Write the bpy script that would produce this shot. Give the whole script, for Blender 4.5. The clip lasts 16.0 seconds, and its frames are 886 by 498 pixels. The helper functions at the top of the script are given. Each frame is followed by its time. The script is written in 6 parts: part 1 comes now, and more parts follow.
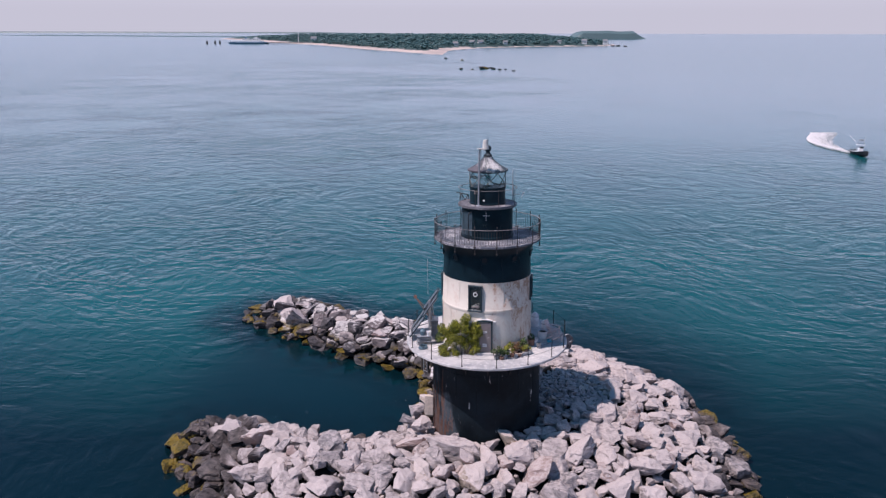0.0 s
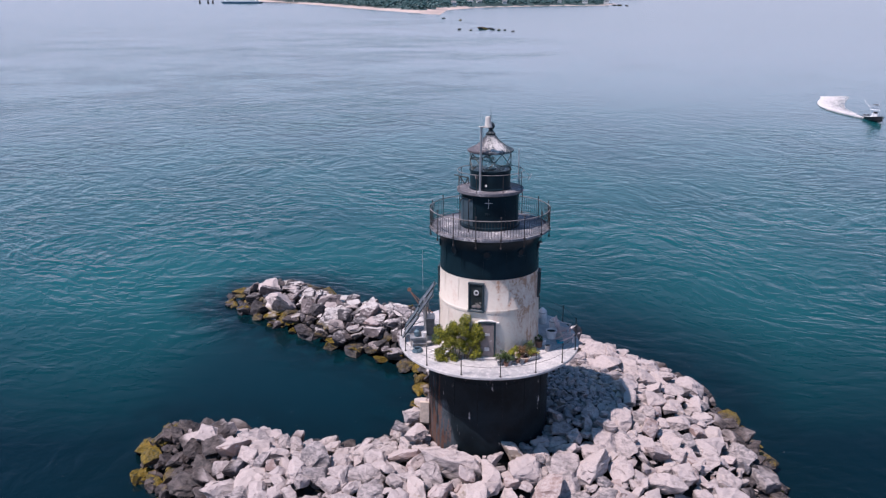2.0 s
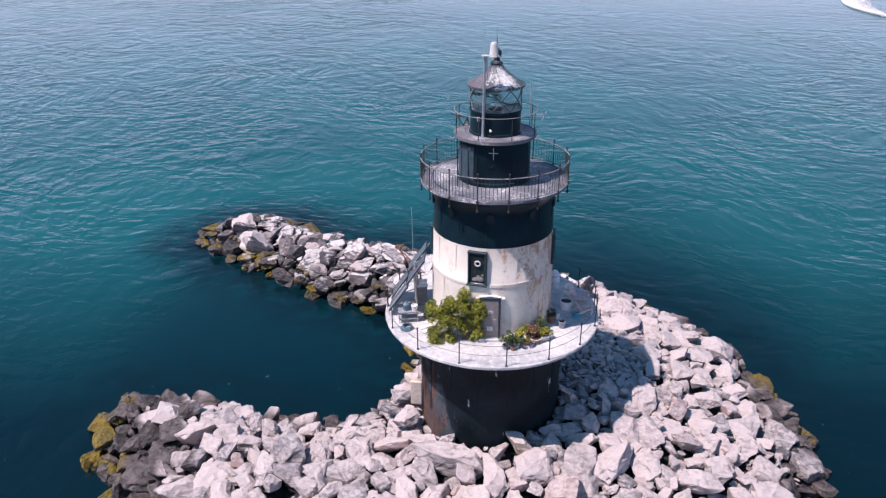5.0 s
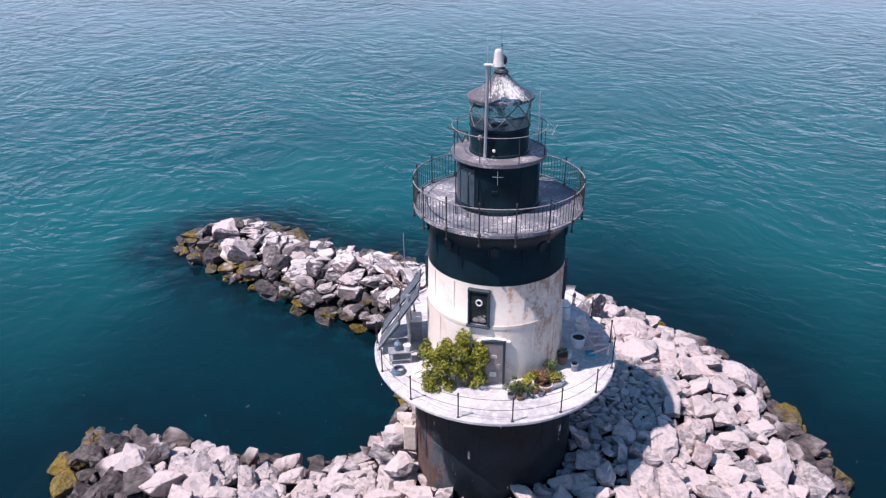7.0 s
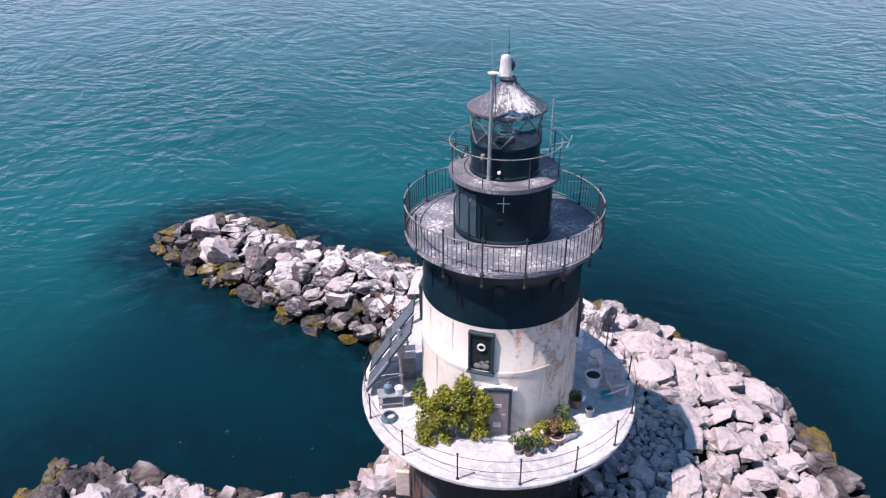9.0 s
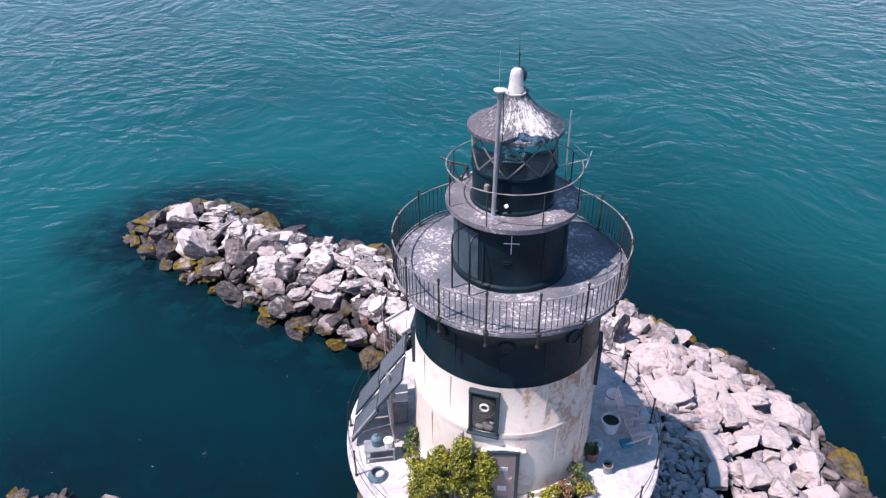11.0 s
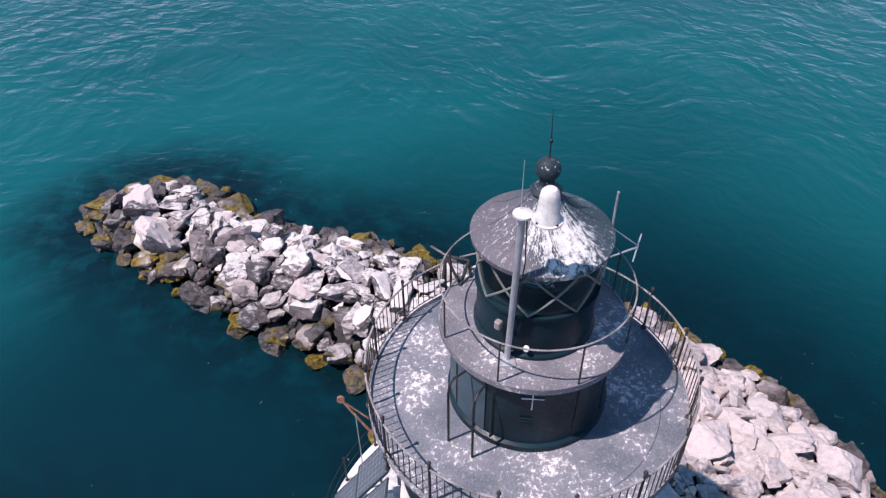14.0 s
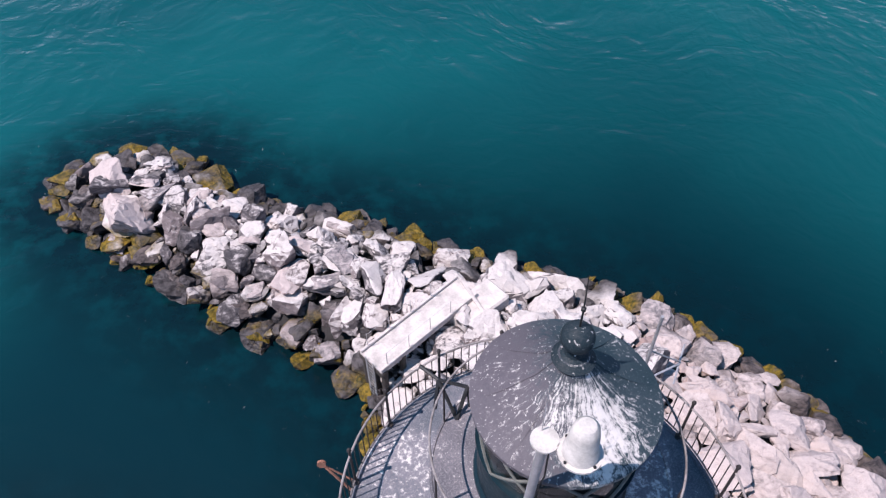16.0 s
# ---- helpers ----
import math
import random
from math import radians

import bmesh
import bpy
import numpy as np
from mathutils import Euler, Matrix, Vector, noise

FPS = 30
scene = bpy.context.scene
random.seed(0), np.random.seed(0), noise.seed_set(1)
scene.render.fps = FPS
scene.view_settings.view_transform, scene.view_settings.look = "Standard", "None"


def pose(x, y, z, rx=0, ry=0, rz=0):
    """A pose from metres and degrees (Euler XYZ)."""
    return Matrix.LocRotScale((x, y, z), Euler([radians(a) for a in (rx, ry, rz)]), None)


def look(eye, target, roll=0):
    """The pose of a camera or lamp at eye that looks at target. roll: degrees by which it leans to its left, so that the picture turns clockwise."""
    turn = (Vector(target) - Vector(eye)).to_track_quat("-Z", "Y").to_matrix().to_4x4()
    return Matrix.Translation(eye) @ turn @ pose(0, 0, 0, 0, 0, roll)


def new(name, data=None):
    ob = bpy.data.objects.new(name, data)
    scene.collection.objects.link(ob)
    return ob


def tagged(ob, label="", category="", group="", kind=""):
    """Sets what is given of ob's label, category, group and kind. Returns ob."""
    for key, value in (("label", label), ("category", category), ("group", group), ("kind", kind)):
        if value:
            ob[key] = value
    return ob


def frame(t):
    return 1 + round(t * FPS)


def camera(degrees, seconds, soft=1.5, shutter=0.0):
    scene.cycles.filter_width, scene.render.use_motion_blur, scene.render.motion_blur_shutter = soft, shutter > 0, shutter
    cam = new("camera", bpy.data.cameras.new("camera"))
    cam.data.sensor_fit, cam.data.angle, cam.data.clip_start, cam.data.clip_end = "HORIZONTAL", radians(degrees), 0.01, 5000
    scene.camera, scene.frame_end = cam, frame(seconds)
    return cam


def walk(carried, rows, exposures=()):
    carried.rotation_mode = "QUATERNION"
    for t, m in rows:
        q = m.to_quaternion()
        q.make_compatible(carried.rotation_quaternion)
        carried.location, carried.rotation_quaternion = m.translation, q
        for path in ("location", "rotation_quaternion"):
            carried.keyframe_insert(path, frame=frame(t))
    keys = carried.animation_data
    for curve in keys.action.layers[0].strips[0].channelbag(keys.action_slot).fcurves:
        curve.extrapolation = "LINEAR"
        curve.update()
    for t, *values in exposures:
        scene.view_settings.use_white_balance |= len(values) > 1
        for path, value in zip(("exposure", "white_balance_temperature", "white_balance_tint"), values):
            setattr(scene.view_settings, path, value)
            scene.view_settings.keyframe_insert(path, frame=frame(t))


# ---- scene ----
cam = camera(64.72, 16.0, 1.3)
PATH = [
    (0, 0.854, -0.677, 28.027, -17.466, 0.099, 1.719),
    (0.5, 0.837, 0.616, 28.011, -17.891, 0.086, 1.681),
    (1, 0.820, 1.931, 27.994, -18.472, 0.075, 1.643),
    (1.5, 0.801, 3.252, 27.976, -19.302, 0.064, 1.605),
    (2, 0.782, 4.570, 27.959, -20.478, 0.054, 1.567),
    (2.5, 0.763, 5.876, 27.941, -21.945, 0.045, 1.530),
    (3, 0.743, 7.162, 27.924, -23.341, 0.036, 1.492),
    (5.3, 0.652, 12.747, 27.851, -28.712, 0.009, 1.125),
    (5.5, 0.644, 13.206, 27.845, -28.660, 0.007, 1.094),
    (6, 0.626, 14.338, 27.832, -28.913, 0.004, 1.017),
    (6.5, 0.609, 15.450, 27.820, -29.481, 0.001, 0.940),
    (7, 0.593, 16.545, 27.809, -30.161, -0.000, 0.863),
    (7.5, 0.578, 17.628, 27.800, -30.835, -0.001, 0.785),
    (8, 0.565, 18.704, 27.792, -31.460, -0.001, 0.708),
    (8.5, 0.554, 19.778, 27.785, -32.059, -0.000, 0.631),
    (9, 0.544, 20.853, 27.781, -32.706, 0.001, 0.554),
    (11.5, 0.530, 26.394, 27.790, -37.496, 0.022, 0.132),
    (12, 0.535, 27.550, 27.799, -38.539, 0.029, 0.071),
    (12.5, 0.544, 28.721, 27.811, -39.507, 0.036, 0.011),
    (13, 0.555, 29.905, 27.825, -40.578, 0.045, -0.049),
    (13.5, 0.571, 31.096, 27.843, -41.834, 0.054, -0.109),
    (14, 0.590, 32.288, 27.864, -43.285, 0.064, -0.169),
    (14.5, 0.613, 33.471, 27.888, -44.887, 0.075, -0.229),
    (15, 0.640, 34.634, 27.916, -46.571, 0.086, -0.289),
    (15.5, 0.671, 35.764, 27.947, -48.259, 0.099, -0.349),
    (16, 0.706, 36.843, 27.981, -49.890, 0.112, -0.410),
]
walk(cam, [(t, pose(x, y, z, 90 + tilt, 0, yaw) @ pose(0, 0, 0, 0, 0, roll)) for t, x, y, z, tilt, roll, yaw in PATH],
     exposures=[(0.0, -0.08, 6000, 24), (3.0, 0.16, 6000, 24), (6.0, 0.42, 6000, 24), (9.0, 0.50, 6000, 24), (12.5, 0.55, 6000, 24), (16.0, 0.36, 6000, 22)])

# ---- world, sun, exposure ----
SUN_TO = Vector((-0.50, -0.165, 1.0)).normalized()
SUN_EL = math.asin(SUN_TO.z)
SUN_AZ = math.atan2(SUN_TO.x, SUN_TO.y)
world = bpy.data.worlds.new("sky")
scene.world = world
world.use_nodes = True
wn = world.node_tree
wn.nodes.clear()
sky = wn.nodes.new("ShaderNodeTexSky")
sky.sky_type = "NISHITA"
sky.sun_disc = False
sky.sun_elevation = SUN_EL
sky.sun_rotation = SUN_AZ
sky.altitude = 0
sky.air_density = 1.0
sky.dust_density = 1.2
sky.ozone_density = 2.0
bg = wn.nodes.new("ShaderNodeBackground")
bg.inputs["Strength"].default_value = 0.15
wout = wn.nodes.new("ShaderNodeOutputWorld")
tint = wn.nodes.new("ShaderNodeMix")
tint.data_type, tint.blend_type = "RGBA", "MULTIPLY"
tint.inputs[0].default_value = 1.0
tint.inputs[7].default_value = (0.15, 0.46, 0.56, 1)
wn.links.new(sky.outputs[0], tint.inputs[6])
# sea haze: a smooth pale veil round the horizon, brightest a little above it
way = wn.nodes.new("ShaderNodeTexCoord")
split = wn.nodes.new("ShaderNodeSeparateXYZ")
wn.links.new(way.outputs["Generated"], split.inputs[0])
low = wn.nodes.new("ShaderNodeMath")
low.operation = "SUBTRACT"
low.inputs[1].default_value = 0.10
wn.links.new(split.outputs[2], low.inputs[0])
veil = wn.nodes.new("ShaderNodeMath")
veil.operation = "MULTIPLY"
veil.inputs[1].default_value = -8.2
wn.links.new(low.outputs[0], veil.inputs[0])
fall = wn.nodes.new("ShaderNodeMath")
fall.operation = "EXPONENT"
wn.links.new(veil.outputs[0], fall.inputs[0])
top = wn.nodes.new("ShaderNodeMath")
top.operation = "MINIMUM"
top.inputs[1].default_value = 1.0
wn.links.new(fall.outputs[0], top.inputs[0])
rise = wn.nodes.new("ShaderNodeMapRange")
rise.interpolation_type = "SMOOTHSTEP"
rise.inputs[1].default_value = 0.02
rise.inputs[2].default_value = 0.14
wn.links.new(split.outputs[2], rise.inputs[0])
pale = wn.nodes.new("ShaderNodeMix")
pale.data_type = "RGBA"
pale.inputs[6].default_value = (3.95, 3.95, 4.08, 1)
pale.inputs[7].default_value = (8.8, 9.0, 10.5, 1)
wn.links.new(rise.outputs[0], pale.inputs[0])
haze = wn.nodes.new("ShaderNodeMix")
haze.data_type = "RGBA"
wn.links.new(pale.outputs[2], haze.inputs[7])
wn.links.new(top.outputs[0], haze.inputs[0])
wn.links.new(tint.outputs[2], haze.inputs[6])
wn.links.new(haze.outputs[2], bg.inputs[0])
wn.links.new(bg.outputs[0], wout.inputs[0])

sun_data = bpy.data.lights.new("sun", "SUN")
sun_data.energy = 5.0
sun_data.angle = radians(0.6)
sun_data.color = (1.0, 0.875, 0.755)
sun = new("sun", sun_data)
sun.matrix_world = look(SUN_TO * 200, (0, 0, 0))


# ---- material helpers ----
class Nodes:
    """Short hand for a node material."""

    def __init__(self, name):
        self.mat = bpy.data.materials.new(name)
        self.mat.use_nodes = True
        self.t = self.mat.node_tree
        self.bsdf = self.t.nodes["Principled BSDF"]
        self.co = self.t.nodes.new("ShaderNodeTexCoord").outputs["Object"]
        self.geo = self.t.nodes.new("ShaderNodeNewGeometry")

    def put(self, socket, value):
        if isinstance(value, bpy.types.NodeSocket):
            self.t.links.new(value, socket)
        elif isinstance(value, (tuple, list)) and len(value) == 3 and socket.type == "RGBA":
            socket.default_value = (*value, 1)
        else:
            socket.default_value = value

    def set(self, **kw):
        for key, value in kw.items():
            self.put(self.bsdf.inputs[key.replace("_", " ")], value)

    def math(self, op, a, b=0.0, c=0.0, clamp=False):
        n = self.t.nodes.new("ShaderNodeMath")
        n.operation, n.use_clamp = op, clamp
        for s, v in zip(n.inputs, (a, b, c)):
            self.put(s, v)
        return n.outputs[0]

    def scaled(self, vec, s):
        n = self.t.nodes.new("ShaderNodeVectorMath")
        n.operation = "MULTIPLY"
        self.put(n.inputs[0], vec)
        n.inputs[1].default_value = s
        return n.outputs[0]

    def noise(self, scale, vec=None, detail=4.0, rough=0.55, distort=0.0):
        n = self.t.nodes.new("ShaderNodeTexNoise")
        self.put(n.inputs["Vector"], vec or self.co)
        for k, v in (("Scale", scale), ("Detail", detail), ("Roughness", rough), ("Distortion", distort)):
            n.inputs[k].default_value = v
        return n.outputs[0]

    def ramp(self, fac, lo, hi, a=0.0, b=1.0):
        n = self.t.nodes.new("ShaderNodeMapRange")
        n.interpolation_type = "SMOOTHSTEP"
        for i, v in enumerate((fac, lo, hi, a, b)):
            self.put(n.inputs[i], v)
        return n.outputs[0]

    def mix(self, fac, a, b):
        n = self.t.nodes.new("ShaderNodeMix")
        n.data_type = "RGBA"
        self.put(n.inputs[0], fac)
        self.put(n.inputs[6], a)
        self.put(n.inputs[7], b)
        return n.outputs[2]

    def xyz(self, vec):
        n = self.t.nodes.new("ShaderNodeSeparateXYZ")
        self.put(n.inputs[0], vec)
        return n.outputs

    def join(self, x, y, z):
        n = self.t.nodes.new("ShaderNodeCombineXYZ")
        for s, v in zip(n.inputs, (x, y, z)):
            self.put(s, v)
        return n.outputs[0]

    def attr(self, name):
        n = self.t.nodes.new("ShaderNodeAttribute")
        n.attribute_name = name
        return n.outputs["Fac"]

    def rand(self):
        return self.t.nodes.new("ShaderNodeObjectInfo").outputs["Random"]

    def bump(self, height, strength=0.4, distance=0.02, under=None):
        n = self.t.nodes.new("ShaderNodeBump")
        self.put(n.inputs["Height"], height)
        self.put(n.inputs["Strength"], strength)
        n.inputs["Distance"].default_value = distance
        if under is not None:
            self.put(n.inputs["Normal"], under)
        return n.outputs[0]


def plain(name, colour, rough=0.6, metal=0.0, vary=0.25, scale=6.0, bump=0.15):
    """A plain paint, metal or plastic with uneven tone and a fine grain."""
    n = Nodes(name)
    a = n.noise(scale, detail=5)
    b = n.noise(scale * 7, detail=3)
    tone = n.math("ADD", n.math("MULTIPLY", a, 0.7), n.math("MULTIPLY", b, 0.3))
    dark = tuple(c * (1 - vary) for c in colour)
    lite = tuple(min(1, c * (1 + vary)) for c in colour)
    n.set(Base_Color=n.mix(n.ramp(tone, 0.3, 0.7), dark, lite), Roughness=n.ramp(a, 0.3, 0.7, rough * 0.85, min(1, rough * 1.15)),
          Metallic=metal, Normal=n.bump(tone, bump, 0.02))
    return n.mat


# ---- materials ----
def stone_material(name, islands, limed):
    """Granite blocks, brown and weedy at the tide line; limed ones are dark with bird-whitened tops."""
    n = Nodes(name)
    pos = n.geo.outputs["Position"]
    up = n.xyz(n.geo.outputs["Normal"])[2]
    rnd = n.geo.outputs["Random Per Island"] if islands else n.rand()
    other = n.math("FRACT", n.math("MULTIPLY", rnd, 37.0))
    big = n.noise(0.9, pos, 5, 0.6)
    fine = n.noise(6.0, pos, 6, 0.65)
    shift = n.join(n.math("MULTIPLY", rnd, 31.0), n.math("MULTIPLY", other, 17.0), 0.0)
    moved = n.t.nodes.new("ShaderNodeVectorMath")
    n.put(moved.inputs[0], n.scaled(pos, (1, 1.5, 3.2)))
    n.put(moved.inputs[1], shift)
    vein = n.noise(1.5, moved.outputs[0], 7, 0.66, 0.9)
    crack = n.noise(3.4, moved.outputs[0], 5, 0.7, 1.6)
    crack = n.ramp(n.math("ABSOLUTE", n.math("SUBTRACT", crack, 0.5)), 0.0, 0.03, 0.22, 0.0)
    if limed:
        body = n.mix(n.ramp(vein, 0.30, 0.72), (0.042, 0.040, 0.047), (0.20, 0.178, 0.185))
        body = n.mix(n.ramp(rnd, 0.65, 1.0, 0.0, 0.55), body, (0.27, 0.215, 0.21))
        mask = n.math("ADD", n.math("MULTIPLY", vein, 0.46), n.math("ADD", n.math("MULTIPLY", fine, 0.18), n.math("ADD", n.math("MULTIPLY", big, 0.16), n.math("MULTIPLY", other, 0.26))))
        east = n.ramp(n.xyz(pos)[0], -14.0, -1.0, -0.03, 0.07)
        lime = n.math("MULTIPLY", n.ramp(up, 0.50, 0.82), n.ramp(n.math("ADD", mask, east), 0.42, 0.51))
        lime = n.math("MULTIPLY", lime, n.ramp(n.math("ADD", n.xyz(pos)[0], n.math("MULTIPLY", rnd, 5.0)), -19.5, -13.5, 0.45, 1.0))
        colour = n.mix(lime, body, n.mix(fine, (0.46, 0.42, 0.41), (0.66, 0.61, 0.595)))
    else:
        body = n.mix(n.ramp(vein, 0.28, 0.72), (0.19, 0.165, 0.165), (0.46, 0.40, 0.39))
        body = n.mix(n.ramp(other, 0.20, 0.0, 0.0, 0.85), body, n.mix(n.ramp(vein, 0.3, 0.7), (0.085, 0.084, 0.096), (0.26, 0.245, 0.26)))
        body = n.mix(n.ramp(other, 0.90, 0.96, 0.0, 0.7), body, (0.50, 0.40, 0.30))
        body = n.mix(n.ramp(rnd, 0.90, 0.95, 0.0, 0.8), body, (0.31, 0.215, 0.195))
        mask = n.math("ADD", n.math("MULTIPLY", vein, 0.40), n.math("ADD", n.math("MULTIPLY", fine, 0.24), n.math("ADD", n.math("MULTIPLY", big, 0.20), n.math("MULTIPLY", other, 0.22))))
        lime = n.math("MULTIPLY", n.ramp(up, 0.15, 0.65), n.ramp(mask, 0.36, 0.54))
        # rubble gets less lime: the apron's shade is deepened in its colour
        colour = n.mix(n.math("MULTIPLY", lime, 0.5 if islands else 0.85), body, n.mix(fine, (0.45, 0.382, 0.37), (0.59, 0.508, 0.495)))
    colour = n.mix(n.ramp(n.noise(13.0, pos, 4, 0.7), 0.58, 0.74, 0, 0.4), colour, (0.15, 0.13, 0.135))
    colour = n.mix(crack, colour, (0.07, 0.06, 0.062))
    px, py, pz = n.xyz(pos)
    # wave-washed edges; the eastern ramp also paints in the bank's shaded sides
    surf_shade = n.math("MAXIMUM", n.math("MAXIMUM", n.ramp(px, 14.0, 19.5, 0.0, 1.1), n.ramp(n.math("ADD", px, n.math("ADD", n.math("MULTIPLY", n.math("SUBTRACT", py, 41.0), 0.33), n.math("MULTIPLY", n.math("SUBTRACT", other, 0.5), 3.0))), -13.2, -16.2, 0.0, 3.2)), n.ramp(n.math("ADD", py, n.math("MULTIPLY", px, 0.37)), 59.5, 62.5))
    if limed:
        surf_shade = n.math("MAXIMUM", n.ramp(px, -16.0, -20.0, 0.0, 0.6), n.ramp(n.math("ADD", py, n.math("MULTIPLY", px, 0.37)), 58.9, 61.4, 0.0, 0.9))
    high = n.math("ADD", n.math("SUBTRACT", pz, n.math("MULTIPLY", surf_shade, 0.85)), n.math("ADD", n.math("MULTIPLY", n.math("SUBTRACT", big, 0.5), 1.2), n.math("MULTIPLY", n.math("SUBTRACT", rnd, 0.5), 1.5)))
    colour = n.mix(n.ramp(high, 1.7, 0.85), colour, n.mix(n.ramp(vein, 0.3, 0.7), (0.018, 0.017, 0.019), (0.095, 0.086, 0.090) if limed else (0.135, 0.110, 0.106)))
    tide = n.math("ADD", n.math("SUBTRACT", pz, n.math("MULTIPLY", surf_shade, 0.22)), n.math("MULTIPLY", n.math("SUBTRACT", big, 0.5), 1.2))
    weed = n.math("MULTIPLY", n.ramp(tide, 1.35 if limed else 1.1, 0.7 if limed else 0.6), n.ramp(n.math("ADD", n.math("MULTIPLY", n.noise(1.1, pos, 5, 0.65), 0.6), n.math("MULTIPLY", other, 0.4)), 0.40 if limed else 0.46, 0.60))
    weed = n.math("MULTIPLY", weed, n.ramp(n.math("ADD", up, n.math("MULTIPLY", n.math("SUBTRACT", fine, 0.5), 0.8)), -0.15, 0.55))
    colour = n.mix(weed, colour, n.mix(n.ramp(n.math("ADD", n.math("MULTIPLY", fine, 0.6), n.math("MULTIPLY", vein, 0.4)), 0.36, 0.66), (0.035, 0.034, 0.006), (0.24, 0.155, 0.016)))
    n.set(Base_Color=colour, Roughness=n.ramp(high, 0.2, 1.0, 0.5, 0.9), Specular_IOR_Level=0.25)
    n.set(Normal=n.bump(n.math("ADD", n.math("MULTIPLY", vein, 0.7), n.math("ADD", n.math("MULTIPLY", fine, 0.3), n.math("MULTIPLY", crack, -0.2))), 0.7, 0.12))
    return n.mat


def black_paint():
    n = Nodes("black_iron_paint")
    big = n.noise(0.8, detail=5)
    fine = n.noise(9.0, detail=4)
    streak = n.noise(3.0, n.scaled(n.co, (1.6, 1.6, 0.12)), 5, 0.6)
    col = n.mix(n.ramp(big, 0.3, 0.7), (0.004, 0.012, 0.018), (0.008, 0.024, 0.034))
    col = n.mix(n.ramp(streak, 0.62, 0.75, 0, 0.10), col, (0.09, 0.085, 0.085))
    n.set(Base_Color=col, Roughness=n.ramp(fine, 0.3, 0.7, 0.30, 0.45), Specular_IOR_Level=0.13, Normal=n.bump(n.math("ADD", fine, big), 0.25, 0.02))
    return n.mat


def caisson_paint():
    """Black paint over riveted plate, rusted through low on the sunny flank and streaked white."""
    n = Nodes("caisson_paint")
    x, y, z = n.xyz(n.co)
    big = n.noise(0.7, detail=6, rough=0.62)
    fine = n.noise(6.0, detail=5, rough=0.6)
    col = n.mix(n.ramp(big, 0.3, 0.7), (0.004, 0.007, 0.010), (0.010, 0.018, 0.024))
    # worn bluish primer and vertical rust runs on the flank that takes the weather
    flank = n.math("ADD", n.ramp(x, -0.9, -2.9, 0, 0.50), n.ramp(z, 7.2, 3.8, -0.06, 0.20))
    plate = n.noise(1.1, n.scaled(n.co, (1, 1, 0.5)), 5, 0.6)
    worn = n.ramp(n.math("ADD", flank, n.math("MULTIPLY", n.math("SUBTRACT", plate, 0.5), 1.3)), 0.42, 0.62)
    col = n.mix(n.math("MULTIPLY", worn, 0.75), col, n.mix(fine, (0.035, 0.055, 0.070), (0.11, 0.125, 0.14)))
    runs = n.noise(4.2, n.scaled(n.co, (1, 1, 0.13)), 6, 0.66)
    rust = n.ramp(n.math("ADD", flank, n.math("ADD", n.math("MULTIPLY", n.math("SUBTRACT", runs, 0.5), 1.5), n.math("MULTIPLY", n.math("SUBTRACT", fine, 0.5), 0.4))), 0.50, 0.70)
    rustcol = n.mix(n.ramp(big, 0.35, 0.65), n.mix(fine, (0.055, 0.022, 0.014), (0.17, 0.075, 0.045)), n.mix(fine, (0.07, 0.045, 0.04), (0.21, 0.125, 0.10)))
    col = n.mix(n.math("MULTIPLY", rust, 0.85), col, rustcol)
    lime = n.math("MULTIPLY", n.ramp(n.noise(3.6, n.scaled(n.co, (1, 1, 0.16)), 6, 0.7), 0.62, 0.68), n.ramp(n.noise(1.1, detail=4, rough=0.65), 0.50, 0.60))
    col = n.mix(lime, col, (0.55, 0.53, 0.52))
    n.set(Base_Color=col, Roughness=n.ramp(rust, 0, 1, 0.55, 0.85), Specular_IOR_Level=0.15, Normal=n.bump(n.math("ADD", fine, n.math("MULTIPLY", rust, 0.6)), 0.4, 0.03))
    return n.mat


def white_paint():
    """Old white paint on iron plate with rust blooms, most of them towards one side."""
    n = Nodes("old_white_paint")
    x, y, z = n.xyz(n.co)
    big = n.noise(0.75, detail=6, rough=0.66, distort=0.4)
    fine = n.noise(8.0, detail=5, rough=0.65)
    run = n.noise(1.5, n.scaled(n.co, (1.2, 1.2, 0.62)), 6, 0.68, 0.5)
    col = n.mix(n.ramp(big, 0.25, 0.75), (0.66, 0.575, 0.49), (0.76, 0.685, 0.60))
    col = n.mix(n.ramp(run, 0.50, 0.72, 0, 0.4), col, (0.66, 0.57, 0.52))
    side = n.ramp(n.math("ADD", x, n.ramp(z, 11.0, 13.6, -0.5, 0.5)), -0.8, 1.8, 0.018, 0.145)
    m = n.math("ADD", n.math("ADD", n.math("MULTIPLY", run, 0.7), n.math("MULTIPLY", fine, 0.3)), side)
    col = n.mix(n.ramp(m, 0.53, 0.66, 0, 0.45), col, (0.60, 0.42, 0.32))
    col = n.mix(n.ramp(m, 0.64, 0.72, 0, 0.75), col, n.mix(fine, (0.26, 0.11, 0.05), (0.46, 0.24, 0.13)))
    n.set(Base_Color=col, Roughness=0.6, Normal=n.bump(n.math("ADD", fine, m), 0.25, 0.02))
    return n.mat


